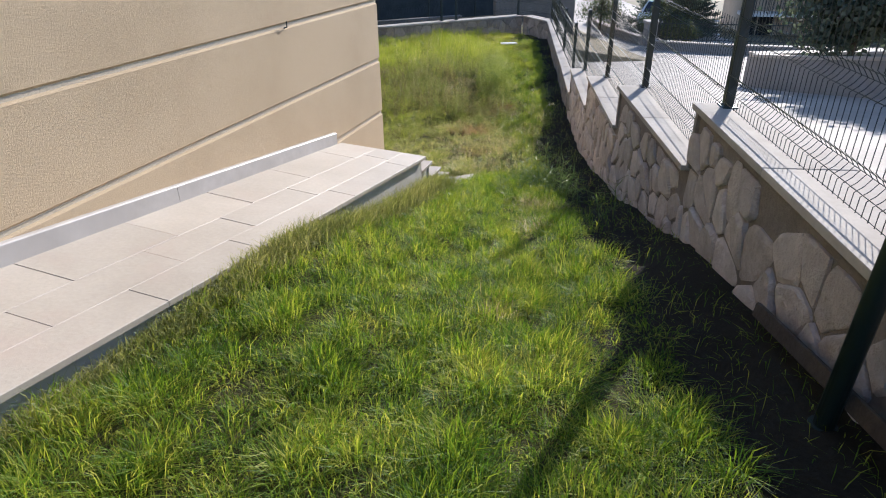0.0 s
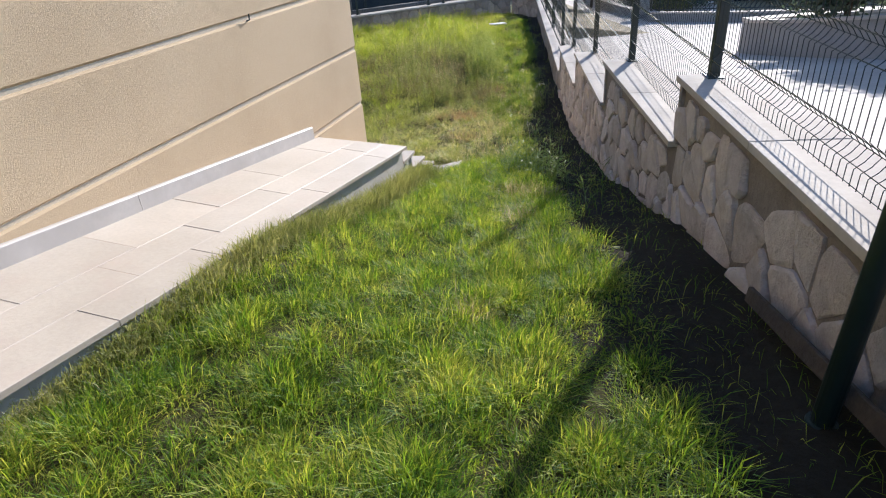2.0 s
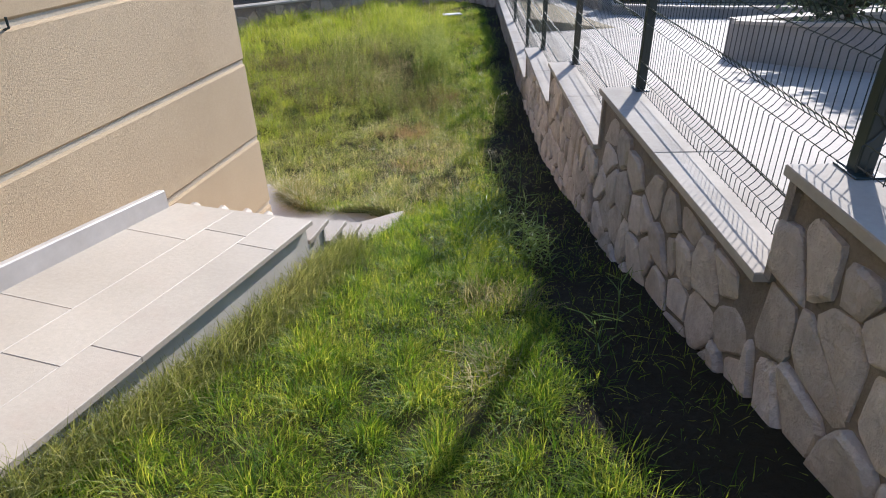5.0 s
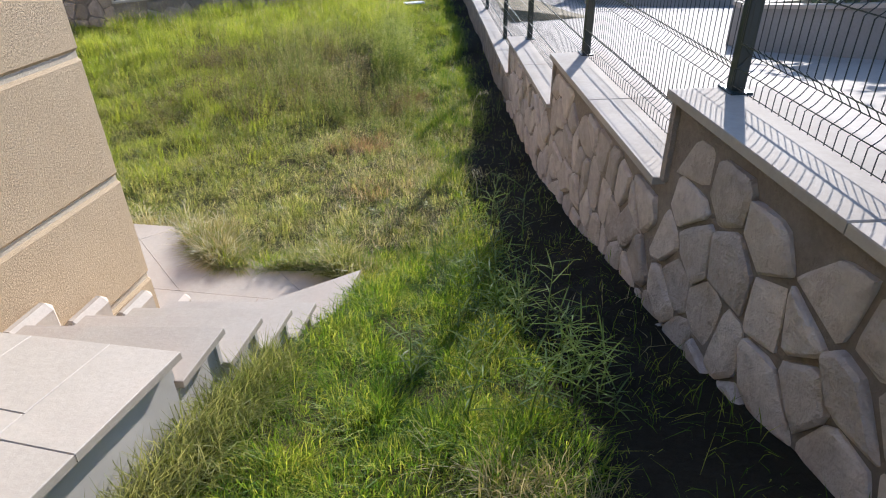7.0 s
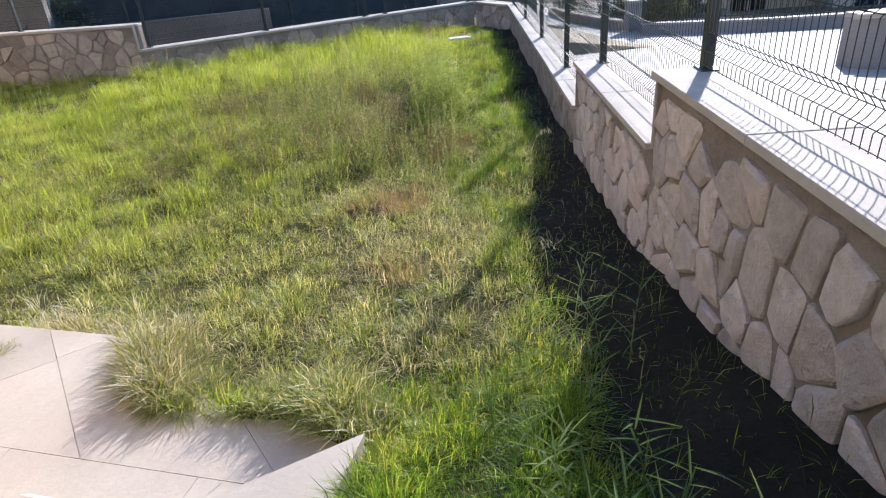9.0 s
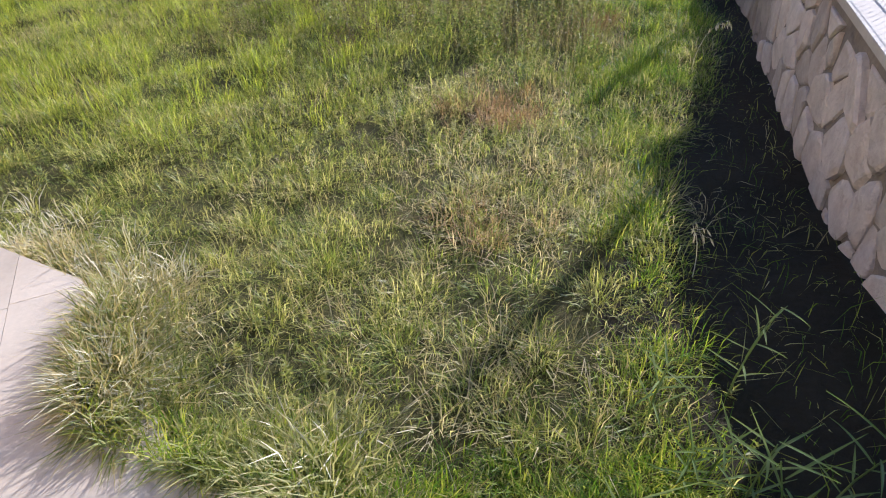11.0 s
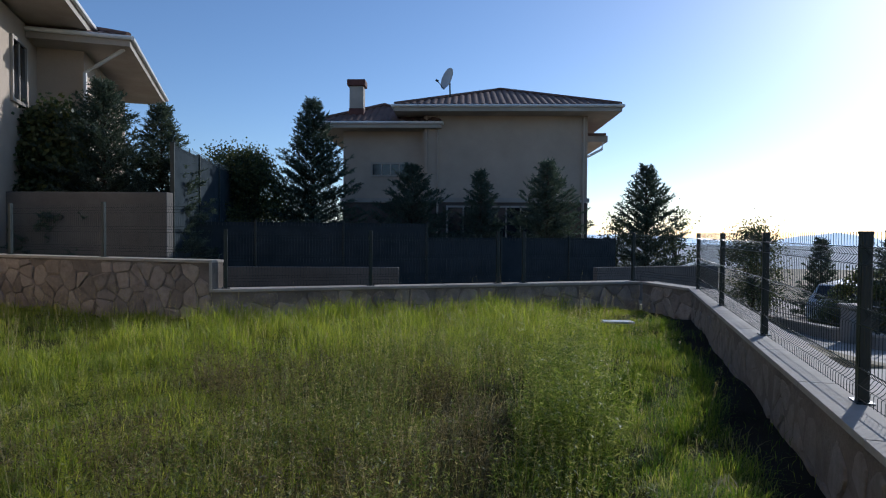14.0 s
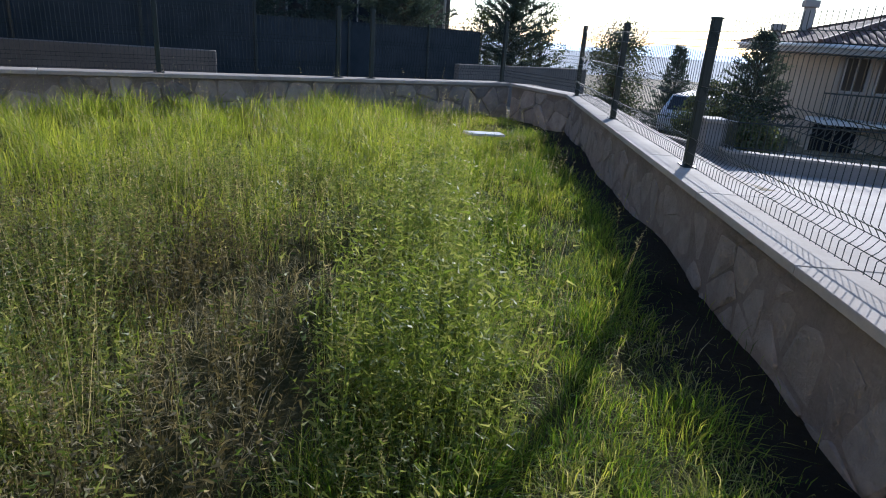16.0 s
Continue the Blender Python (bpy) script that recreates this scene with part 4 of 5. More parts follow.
def netted_fence(a, b, z0, z1, label):
    A, B = Vector((*a, 0)), Vector((*b, 0))
    d = (B - A).normalized()
    L = (B - A).length
    f = thing("screened_fence", label, "fence", (*a, z0))
    M = Matrix(((d.x, -d.y, 0, a[0]), (d.y, d.x, 0, a[1]), (0, 0, 1, 0), (0, 0, 0, 1)))
    part("netting", worn_box("netting", 0, L, -0.01, 0.01, z0, z1, 0.003, NETTING, M), NETTING, f)
    for i in range(int(L / 2.5) + 1):
        part("post", worn_box("post", i * 2.5 - 0.03, i * 2.5 + 0.03, -0.05, 0.05, z0 - 0.3, z1 + 0.06, 0.004, POST, M), POST, f)
    g = Geo()
    k = int(L / 0.1)
    for i in range(k):
        g.tube([M @ Vector((i * 0.1, -0.02, z1 - 0.1)), M @ Vector((i * 0.1, -0.02, z1 + 0.1))], 0.006, n=3, cap=False)
    part("wire_top", g, WIRE, f, "bare wire ends above the netting")
    return f


netted_fence((-9.6, 25.2), (-2.6, 27.9), -1.3, 0.8, "fence hung with black privacy netting")
netted_fence((-8.3, 23.7), (-11.2, 33.0), -1.3, 2.7, "tall netted fence along the upper plot")
netted_fence((-2.6, 27.9), (3.3, 31.4), -1.6, 0.38, "fence hung with black privacy netting by the villa")
run_box((2.4, 27.4), (6.2, 29.6), -2.4, -0.42, 0.2, GREYWALL, "garden_wall", "grey-green rendered wall beside the road", "garden wall")


# ---- trees ----
def conifer(at, height, radius, seed, label, dense=1.0):
    rng = np.random.default_rng(seed)
    t = thing("conifer", label, "tree", at)
    x, y, z = at
    g = Geo()
    g.tube([(x, y, z), (x + 0.03, y, z + height * 0.5), (x, y + 0.02, z + height * 0.97)], 0.035 * height * 0.4, 0.008, n=7)
    part("trunk", g, BARK, t)
    V = []
    limbs = Geo()
    count = int(height * 60 * dense)
    for w in range(count):
        h = 0.04 + 0.95 * (w + rng.random()) / count
        ang = w * 2.4 + rng.normal(0, 0.4)
        L = radius * 1.3 * (1 - h) ** 0.95 * (0.45 + 0.7 * rng.random()) + 0.08
        up = 0.15 + 0.75 * h + rng.normal(0, 0.12)
        o = np.array([x, y, z + height * h])
        along = np.array([math.cos(ang), math.sin(ang), up])
        limbs.tube([tuple(o), tuple(o + along * L * 0.9)], 0.011, 0.003, n=3, cap=False)
        # side sprays along the limb, each a feathered twig
        m = max(6, int(L * 19))
        f = rng.random(m) ** 0.6
        root = o + along * (f * L)[:, None]
        sd = np.stack([np.cos(ang + rng.normal(0, 0.75, m)), np.sin(ang + rng.normal(0, 0.75, m)), up * 0.6 + rng.normal(0.12, 0.3, m)], 1)
        sd /= np.linalg.norm(sd, axis=1)[:, None]
        sl = (0.13 + 0.22 * rng.random(m)) * (1.1 - 0.4 * f)
        k = 11
        g_ = rng.random((m, k))
        base = (root[:, None] + sd[:, None] * (g_ * sl[:, None])[..., None]).reshape(-1, 3)
        dirs = (sd[:, None] * 0.9 + rng.normal(0, 0.5, (m, k, 3))).reshape(-1, 3)
        dirs /= np.linalg.norm(dirs, axis=1)[:, None]
        ln = 0.05 + 0.07 * rng.random((m * k, 1))
        side = np.cross(dirs, rng.normal(0, 1, (m * k, 3)))
        side /= np.linalg.norm(side, axis=1)[:, None] + 1e-9
        V.append(np.stack([base - side * 0.014, base + side * 0.014, base + dirs * ln], 1).reshape(-1, 3))
    V = np.concatenate(V)
    part("crown", fast_mesh("crown", V, np.arange(len(V)).reshape(-1, 3), NEEDLE), NEEDLE, t)
    part("limb", limbs, BARK, t)
    return t


def leafy(at, height, radius, seed, label, mat=None, name="tree", clumps=26, per=150, size=0.09):
    rng = np.random.default_rng(seed)
    t = thing(name, label, "tree" if name == "tree" else "shrub", at)
    x, y, z = at
    g = Geo()
    V, F = [], []
    trunk_h = height * 0.35
    g.tube([(x, y, z), (x + 0.05, y + 0.03, z + trunk_h), (x, y, z + height * 0.7)], 0.03 * height ** 0.5 + 0.02, 0.015, n=7)
    limbs = Geo()
    for c in range(clumps):
        th, u = rng.random() * 6.283, rng.random()
        hh = 0.25 + 0.75 * rng.random()
        prof = math.sin(math.pi * min(1, 0.18 + 0.78 * hh)) ** 0.7
        p = np.array([x + math.cos(th) * radius * prof * math.sqrt(u), y + math.sin(th) * radius * prof * math.sqrt(u), z + height * hh])
        limbs.tube([(x, y, z + trunk_h * (0.6 + 0.6 * rng.random())), tuple((np.array([x, y, z + trunk_h]) + p) / 2 + rng.normal(0, 0.05, 3)), tuple(p)], 0.02, 0.006, n=4, cap=False)
        k = per
        cr = radius * (0.25 + 0.2 * rng.random())
        q = p + rng.normal(0, 1, (k, 3)) * cr * np.array([0.6, 0.6, 0.5])
        dirs = rng.normal(0, 1, (k, 3))
        dirs /= np.linalg.norm(dirs, axis=1)[:, None]
        side = np.cross(dirs, rng.normal(0, 1, (k, 3)))
        side /= np.linalg.norm(side, axis=1)[:, None] + 1e-9
        ln, wd = size * (0.7 + 0.6 * rng.random((k, 1))), size * 0.35
        n0 = sum(len(a) for a in V)
        V.append(np.stack([q, q + dirs * ln * 0.5 + side * wd, q + dirs * ln, q + dirs * ln * 0.5 - side * wd], 1).reshape(-1, 3))
        F.append(np.arange(n0, n0 + 4 * k).reshape(-1, 4))
    part("trunk", g, BARK, t)
    part("limb", limbs, BARK, t)
    part("crown", fast_mesh("crown", np.concatenate(V), np.concatenate(F), mat or LEAF), mat or LEAF, t)
    return t


conifer((-7.9, 32.0, -1.5), 7.0, 2.1, 1, "tall dark spruce beside the villa", 1.3)
conifer((-4.3, 33.2, -1.6), 4.7, 2.0, 2, "dark young conifer before the villa wall")
conifer((-1.55, 33.0, -1.6), 4.4, 1.15, 3, "narrow dark conifer before the villa wall")
conifer((0.95, 33.2, -1.6), 4.75, 1.75, 4, "dark young conifer by the villa corner", 1.2)
conifer((4.75, 34.6, -2.0), 5.1, 1.75, 5, "small bluish spruce by the road", 1.2)
leafy((5.9, 34.8, -2.2), 3.6, 0.9, 6, "thin shrub beside the small spruce", name="shrub", clumps=14, per=80)
leafy((3.7, 35.5, -2.2), 3.4, 0.8, 7, "thin shrub beside the small spruce", name="shrub", clumps=12, per=70)
leafy((-10.0, 31.0, -1.4), 4.7, 1.5, 8, "dark leafy garden tree over the netting", clumps=46, per=520, size=0.10)
leafy((-11.9, 32.6, -1.4), 5.0, 1.7, 9, "dark leafy garden tree over the netting", clumps=46, per=520, size=0.10)
conifer((-11.2, 24.9, -1.3), 5.9, 2.0, 10, "dark bushy conifer above the grey wall", 1.4)
leafy((-12.6, 24.4, -1.3), 5.0, 1.1, 12, "dark leafy tree before the cream house", clumps=50, per=520, size=0.15)
conifer((-9.5, 25.0, -1.3), 5.2, 1.4, 13, "dark bushy conifer above the grey wall", 1.3)
leafy((8.6, 34.4, -2.8), 3.5, 1.3, 14, "grey-green leafy roadside tree by the fence", clumps=44, per=240, size=0.08)
conifer((12.5, 38.3, -3.2), 3.5, 0.8, 15, "young dark conifer in a front garden")
conifer((12.4, 31.8, -2.9), 3.8, 1.25, 16, "dark conifer before the pale house", 1.3)

# ---- across the road: hedge on a block wall, low wall with railing, pillar, parked van ----
def road_wall(a, b, h, t, mat, name, label):
    A, B = Vector((*a, 0)), Vector((*b, 0))
    d = (B - A).normalized()
    k = max(2, int((B - A).length / 1.5))
    o = Vector((-d.y, d.x, 0)) * t
    w = thing(name, label, "garden wall", (*a, float(road_z(a[1]))), kind="structure")
    L = (B - A).length
    for i in range(k):
        p, q = A + d * (L * i / k + 0.003), A + d * (L * (i + 1) / k - 0.003)
        z0, z1 = float(road_z(p.y)), float(road_z(q.y))
        pts = [Vector((v.x, v.y, z + e)) for v, z in ((p, z0), (q, z1), (p + o, z0), (q + o, z1)) for e in (-0.6, h)]
        part("wall_block", hull("wall_block", pts, mat), mat, w)
        cp = [Vector((v.x, v.y, z + e)) for v, z in ((p - o * 0.15, z0), (q - o * 0.15, z1), (p + o * 1.15, z0), (q + o * 1.15, z1)) for e in (h + 0.003, h + 0.06)]
        part("wall_coping", hull("wall_coping", cp, COPING), COPING, w)
    return w


def railing(a, b, h, up, label):
    A, B = Vector((*a, 0)), Vector((*b, 0))
    L = (B - A).length
    r = thing("railing", label, "railing", (*a, float(road_z(a[1])) + up))
    k = int(L / 0.16)
    for i in range(k + 1):
        p = A + (B - A) * (i / k)
        z = float(road_z(p.y)) + up
        g = Geo()
        g.tube([(p.x, p.y, z), (p.x, p.y, z + h)], 0.012, n=4)
        g.tube([(p.x, p.y, z + h), (p.x, p.y, z + h + 0.08)], 0.018, 0.002, n=4)
        part("baluster", g, POST, r)
    for e in (0.08, h - 0.08):
        g = Geo()
        g.tube([(A.x, A.y, float(road_z(A.y)) + up + e), (B.x, B.y, float(road_z(B.y)) + up + e)], 0.018, n=4)
        part("rail", g, POST, r)
    return r


road_wall((6.75, 13.4), (8.4, 1.0), 0.62, 0.25, BLOCKWALL, "block_wall", "grey block wall across the road, hedge behind it")
road_wall((6.9, 13.5), (12.5, 14.6), 0.62, 0.25, BLOCKWALL, "block_wall", "grey block wall of the driveway")
for i in range(9):
    yy = 12.6 - 1.35 * i
    leafy((8.0 - 0.13 * (yy - 13.4) + 0.25, yy, float(road_z(yy)) + 0.2), 3.2 + 0.4 * ((i * 7) % 3), 1.05, 60 + i, "dark clipped hedge shrub behind the block wall", NEEDLE, "hedge_shrub", 40, 240, 0.14)
road_wall((9.3, 27.3), (8.9, 26.0), 0.3, 0.25, BLOCKWALL, "low_wall", "low stone wall with black railing along the road")
road_wall((8.9, 26.0), (15.5, 20.3), 0.3, 0.25, BLOCKWALL, "low_wall", "low stone wall with black railing along the driveway")
railing((9.0, 26.05), (15.5, 20.45), 0.75, 0.36, "black railing on the low wall")
railing((9.35, 27.3), (9.0, 26.05), 0.75, 0.36, "black railing on the low wall")
road_wall((9.1, 28.3), (9.4, 40.0), 0.3, 0.25, BLOCKWALL, "low_wall", "low wall running down the road")
railing((9.15, 28.4), (9.45, 40.0), 0.6, 0.36, "pale railing on the wall down the road")
pil = thing("gate_pillar", "square rendered gate pillar with a pale cap", "gate pillar", (9.2, 27.75, -2.4))
part("shaft", worn_box("shaft", 8.95, 9.5, 27.45, 28.0, -2.6, -1.42, 0.015, BLOCKWALL), BLOCKWALL, pil)
part("pillar_cap", worn_box("pillar_cap", 8.88, 9.57, 27.38, 28.07, -1.42, -1.32, 0.02, COPING), COPING, pil)
for i, (xx, yy, hh) in enumerate(((11.4, 30.9, 1.7), (11.9, 33.4, 2.0), (10.4, 31.2, 1.3), (10.6, 28.4, 0.9))):
    leafy((xx, yy, float(road_z(yy)) - 0.1), hh, 0.9, 80 + i, "dark garden shrub behind the low wall", None, "shrub", 18, 120, 0.1)

van = thing("parked_van", "white parked van down the road", "van", (12.7, 36.3, -3.0))
VM = pose(12.7, 36.3, -3.0, 0, 0, 232)
prof = [(-2.1, 0.35), (2.0, 0.35), (2.1, 0.8), (1.75, 1.05), (1.05, 1.62), (-2.0, 1.68), (-2.12, 1.0)]
PAINT = surface("white_car_paint", (0.62, 0.64, 0.66), (0.7, 0.72, 0.74), 1, 30, 0.0, 0.25, grain=0.03)
RUBBER = surface("black_rubber", (0.015, 0.015, 0.015), (0.025, 0.025, 0.025), 3, 40, 0.1, 0.8)
part("body", hull("body", [VM @ Vector((x, y, z)) for x, z in prof for y in ((-0.84, 0.84) if z < 1.2 else (-0.7, 0.7))], PAINT), PAINT, van)
for a, b in ((-1.9, -0.7), (-0.6, 0.5)):
    for side in (-1, 1):
        part("side_window", hull("side_window", [VM @ Vector((x, side * y, z)) for x in (a, b) for y, z in ((0.835, 1.02), (0.75, 1.5), (0.80, 1.02), (0.70, 1.5))], GLASSY), GLASSY, van)
part("windscreen", hull("windscreen", [VM @ Vector((x, y, z)) for x, z in ((1.72, 1.1), (1.12, 1.58), (1.66, 1.08), (1.06, 1.56)) for y in (-0.66, 0.66)], GLASSY), GLASSY, van)
for x in (-1.35, 1.3):
    for side in (-1, 1):
        g = Geo()
        g.tube([VM @ Vector((x, side * 0.66, 0.31)), VM @ Vector((x, side * 0.86, 0.31))], 0.31, n=20)
        wheel = part("wheel", g, RUBBER, van)
        g = Geo()
        g.tube([VM @ Vector((x, side * 0.85, 0.31)), VM @ Vector((x, side * 0.868, 0.31))], 0.18, n=14)
        part("rim", g, DISH, wheel)

# white board lying in the grass, meter post at the villa's corner
board = part("board", worn_box("board", -0.27, 0.27, -0.075, 0.075, 0, 0.03, 0.005, WHITE, pose(2.15, 19.45, -0.86, 4, 3, 25)), WHITE)
tagged(board, "white board lying in the grass by the wall", "board")
post = thing("marker_post", "white post with a small blue plate", "post", (3.9, 36.6, -2.2))
part("pole", worn_box("pole", 3.86, 3.96, 36.55, 36.65, -2.4, 0.25, 0.01, WHITE), WHITE, post)
BLUE = surface("blue_enamel", (0.02, 0.06, 0.3), (0.03, 0.08, 0.36), 3, 30, 0.0, 0.4)
part("plate", worn_box("plate", 3.55, 3.85, 36.56, 36.6, -0.25, 0.05, 0.005, BLUE), BLUE, post)

# ---- distance ----
def ridge(name, y, x0, x1, base, height, seed, mat, label):
    r = np.random.default_rng(seed)
    xs = np.linspace(x0, x1, 120)
    h = np.zeros_like(xs)
    for k in range(1, 9):
        h += np.sin(xs / (x1 - x0) * 6.283 * k * 1.3 + r.random() * 6.28) / k ** 1.7
    h = (h - h.min()) / (h.max() - h.min())
    env = np.sin(np.linspace(0, math.pi, 120)) ** 0.7
    g = Geo()
    for i in range(119):
        a, b = (xs[i], h[i] * env[i] * height), (xs[i + 1], h[i + 1] * env[i + 1] * height)
        g.add([(a[0], y, base), (b[0], y, base), (b[0], y + 250, base + b[1]), (a[0], y + 250, base + a[1])], [(0, 1, 2, 3)])
        g.add([(a[0], y + 250, base + a[1]), (b[0], y + 250, base + b[1]), (b[0], y + 500, base), (a[0], y + 500, base)], [(0, 1, 2, 3)])
    tagged(part(name, g, mat, smooth=True), label, "hill", kind="structure")


# both ranges carry the painted haze and shine without being lamps
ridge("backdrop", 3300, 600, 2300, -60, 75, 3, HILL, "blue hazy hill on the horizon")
ridge("backdrop", 3600, -2500, 3800, -60, 62, 8, HILL, "low haze-blue range along the horizon")

# iron pole and a grey plank by the garden wall
pole = thing("iron_pole", "dark round iron pole standing at the lawn's edge", "pole", (1.375, 1.37, 0.75))
g = Geo()
g.tube([(1.375, 1.37, 0.5), (1.42, 1.37, 1.9), (1.46, 1.37, 3.3)], 0.037, n=14)
part("pipe", g, POST, pole, smooth=True)
g = Geo()
g.tube([(1.375, 1.37, 0.5), (1.383, 1.37, 0.8)], 0.05, n=14)
part("collar", g, POST, pole)
plank = part("plank", worn_box("plank", -0.75, 0.75, -0.012, 0.012, -0.035, 0.035, 0.004, BARK, pose(1.45, 1.45, 0.90, 12, 10.5, 84.5)), BARK)
tagged(plank, "dark weathered plank leaning along the foot of the wall", "plank")
# ---- grass ----
FLOOR_XY = [(p[0], p[1]) for p in FLOOR_POLY]


def growing(x, y, spill=0.0):
    """Where soil is open: not under paving, walls or house."""
    s, v = sv(x, y)
    ok = x < east_x(y, 0.02)
    ok &= back_side(x, y + 0.06)
    ok &= ~((v < PAD_V + 0.02) & (s < 6.86))
    ok &= ~((v < WALL_V) & (s < CORNER_S + 0.3))
    ok &= ~in_poly(x, y, FLOOR_XY)
    return ok


def fbm(x, y, scale, seed):
    r = np.random.default_rng(seed)
    t = np.zeros_like(x)
    for k in range(7):
        a = r.random() * 6.283
        f = scale * (1.0 + 0.65 * k)
        t += np.sin((x * math.cos(a) + y * math.sin(a)) * f + r.random() * 6.283) / (1 + 0.5 * k)
    return t / 2.6


def blades(name, x, y, length, width, lean, mat, seed, label, category="grass", z=None, out=None):
    """Tapering bent blades of two triangles, fanning out of their tufts."""
    r = np.random.default_rng(seed)
    n = len(x)
    z0 = lawn_z(x, y) if z is None else z
    ang = r.random(n) * 6.283
    if out is not None:
        ang = np.arctan2(out[1], out[0]) + r.normal(0, 0.7, n)
    dx, dy = np.cos(ang), np.sin(ang)
    ln = length * np.clip(lean * (0.25 + 1.5 * r.random(n)), 0.05, 0.95)
    tw = ang + 1.57 + r.normal(0, 0.7, n)
    side = np.stack([np.cos(tw) * width, np.sin(tw) * width, np.zeros(n)], 1)
    base = np.stack([x, y, z0 - 0.01], 1)
    up = np.sqrt(length ** 2 - ln ** 2)
    mid = base + np.stack([dx * ln * 0.3, dy * ln * 0.3, up * 0.6], 1)
    tip = base + np.stack([dx * ln * 1.08, dy * ln * 1.08, up * 0.84], 1)
    V = np.stack([base, mid + side, tip, mid - side], 1).reshape(-1, 3)
    k = np.arange(n)[:, None] * 4
    F = np.concatenate([k + np.array([[0, 1, 3]]), k + np.array([[3, 1, 2]])], 1).reshape(-1, 3)
    return tagged(new(name, fast_mesh(name, V, F, mat)), label, category, kind="stuff")


def tufts(n, per, x0, x1, y0, y1, size, seed):
    """n tufts of per blades: places, the way outwards, and a size for each tuft."""
    r = np.random.default_rng(seed)
    cx, cy = x0 + (x1 - x0) * r.random(n), y0 + (y1 - y0) * r.random(n)
    i = np.repeat(np.arange(n), per)
    ox, oy = r.normal(0, size, n * per), r.normal(0, size, n * per)
    grow = np.clip(r.normal(1, 0.28, n), 0.5, 1.8)[i]
    return cx[i] + ox, cy[i] + oy, (ox, oy), grow, r, cx[i], cy[i]


def clump(x, y, cell, seed):
    """Grass grows in rounded clumps: how far from its clump's middle (0 to about 1), a number for each clump, and the way outwards."""
    def rnd(i, j, k):
        v = np.sin(i * 127.1 + j * 311.7 + k * 74.7 + seed * 13.3) * 43758.5453
        return v - np.floor(v)
    i0, j0 = np.floor(x / cell), np.floor(y / cell)
    best = np.full(x.shape, 9.0)
    num, dx, dy = np.zeros(x.shape), np.zeros(x.shape), np.zeros(x.shape)
    for a in (-1, 0, 1):
        for b in (-1, 0, 1):
            i, j = i0 + a, j0 + b
            ex, ey = x / cell - (i + rnd(i, j, 1)), y / cell - (j + rnd(i, j, 2))
            d = np.hypot(ex, ey)
            w = d < best
            best, num = np.where(w, d, best), np.where(w, rnd(i, j, 3), num)
            dx, dy = np.where(w, ex, dx), np.where(w, ey, dy)
    return best, num, dx * cell, dy * cell


def lawn_patch(name, t, keep, base_len, width, lean, mat, seed, label, cell=0.0, gap=0.0, comb=0.12):
    """Blades of all tufts kept; with a cell, tufts swell into clumps of that size with low gaps between."""
    x, y, o, grow, r, cx, cy = t
    k = keep & growing(x, y)
    if cell:
        d, num, ex, ey = clump(cx, cy, cell, seed)
        grow = grow * np.clip(1.35 - 1.0 * d, 0.25, 1.35) * (0.45 + 1.1 * num)
        k &= r.random(len(x)) < np.clip(1.25 - gap * d ** 1.5, 0.1, 1.0)
        grow = np.minimum(grow, 1.55)
        o = (o[0] + comb * ex, o[1] + comb * ey)
    x, y, o, grow = x[k], y[k], (o[0][k], o[1][k]), grow[k]
    n = len(x)
    blades(name, x, y, base_len * grow * (0.6 + 0.6 * r.random(n)), width * (0.7 + 0.6 * r.random(n)), lean, mat, seed, label, out=o)


def weed_stems(name, x, y, h, mat, seed, label, leaves=14, leaf=0.03, out=None, low=0.22):
    """Thin stems set with small leaves and seed heads; out: the way they spread from their root."""
    r = np.random.default_rng(seed)
    n = len(x)
    z0 = lawn_z(x, y)
    a = r.random(n) * 6.283
    lean = 0.16 * h * r.random(n)
    top = np.stack([x + np.cos(a) * lean, y + np.sin(a) * lean, z0 + h], 1)
    if out is not None:
        top[:, 0] += out[0]
        top[:, 1] += out[1]
    base = np.stack([x, y, z0 - 0.01], 1)
    b = r.random(n) * 3.14
    w = np.stack([np.cos(b), np.sin(b), np.zeros(n)], 1) * 0.0016
    V = [np.stack([base - w, base + w, top], 1).reshape(-1, 3)]
    for i in range(leaves):
        t = (low + (1 - low) * (i + r.random(n)) / leaves)[:, None]
        p = base + (top - base) * t
        d = r.normal(0, 1, (n, 3)) * np.array([1, 1, 0.45]) + np.array([0, 0, 0.45])
        d /= np.linalg.norm(d, axis=1)[:, None]
        s = np.cross(d, r.normal(0, 1, (n, 3)))
        s /= np.linalg.norm(s, axis=1)[:, None] + 1e-9
        L = leaf * (0.5 + r.random((n, 1))) * (1.25 - 0.6 * t)
        V.append(np.stack([p - s * L * 0.13, p + s * L * 0.13, p + d * L], 1).reshape(-1, 3))
    V = np.concatenate(V)
    return tagged(new(name, fast_mesh(name, V, np.arange(len(V)).reshape(-1, 3), mat)), label, "weeds", kind="stuff")


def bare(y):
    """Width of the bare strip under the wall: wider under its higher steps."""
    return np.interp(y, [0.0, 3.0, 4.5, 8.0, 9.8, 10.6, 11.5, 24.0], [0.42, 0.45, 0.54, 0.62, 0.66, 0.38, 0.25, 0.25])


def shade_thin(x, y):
    """Bare strip at the foot of the wall, where little grows; thinning it deepens the shade."""
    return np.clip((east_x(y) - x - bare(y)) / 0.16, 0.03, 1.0)


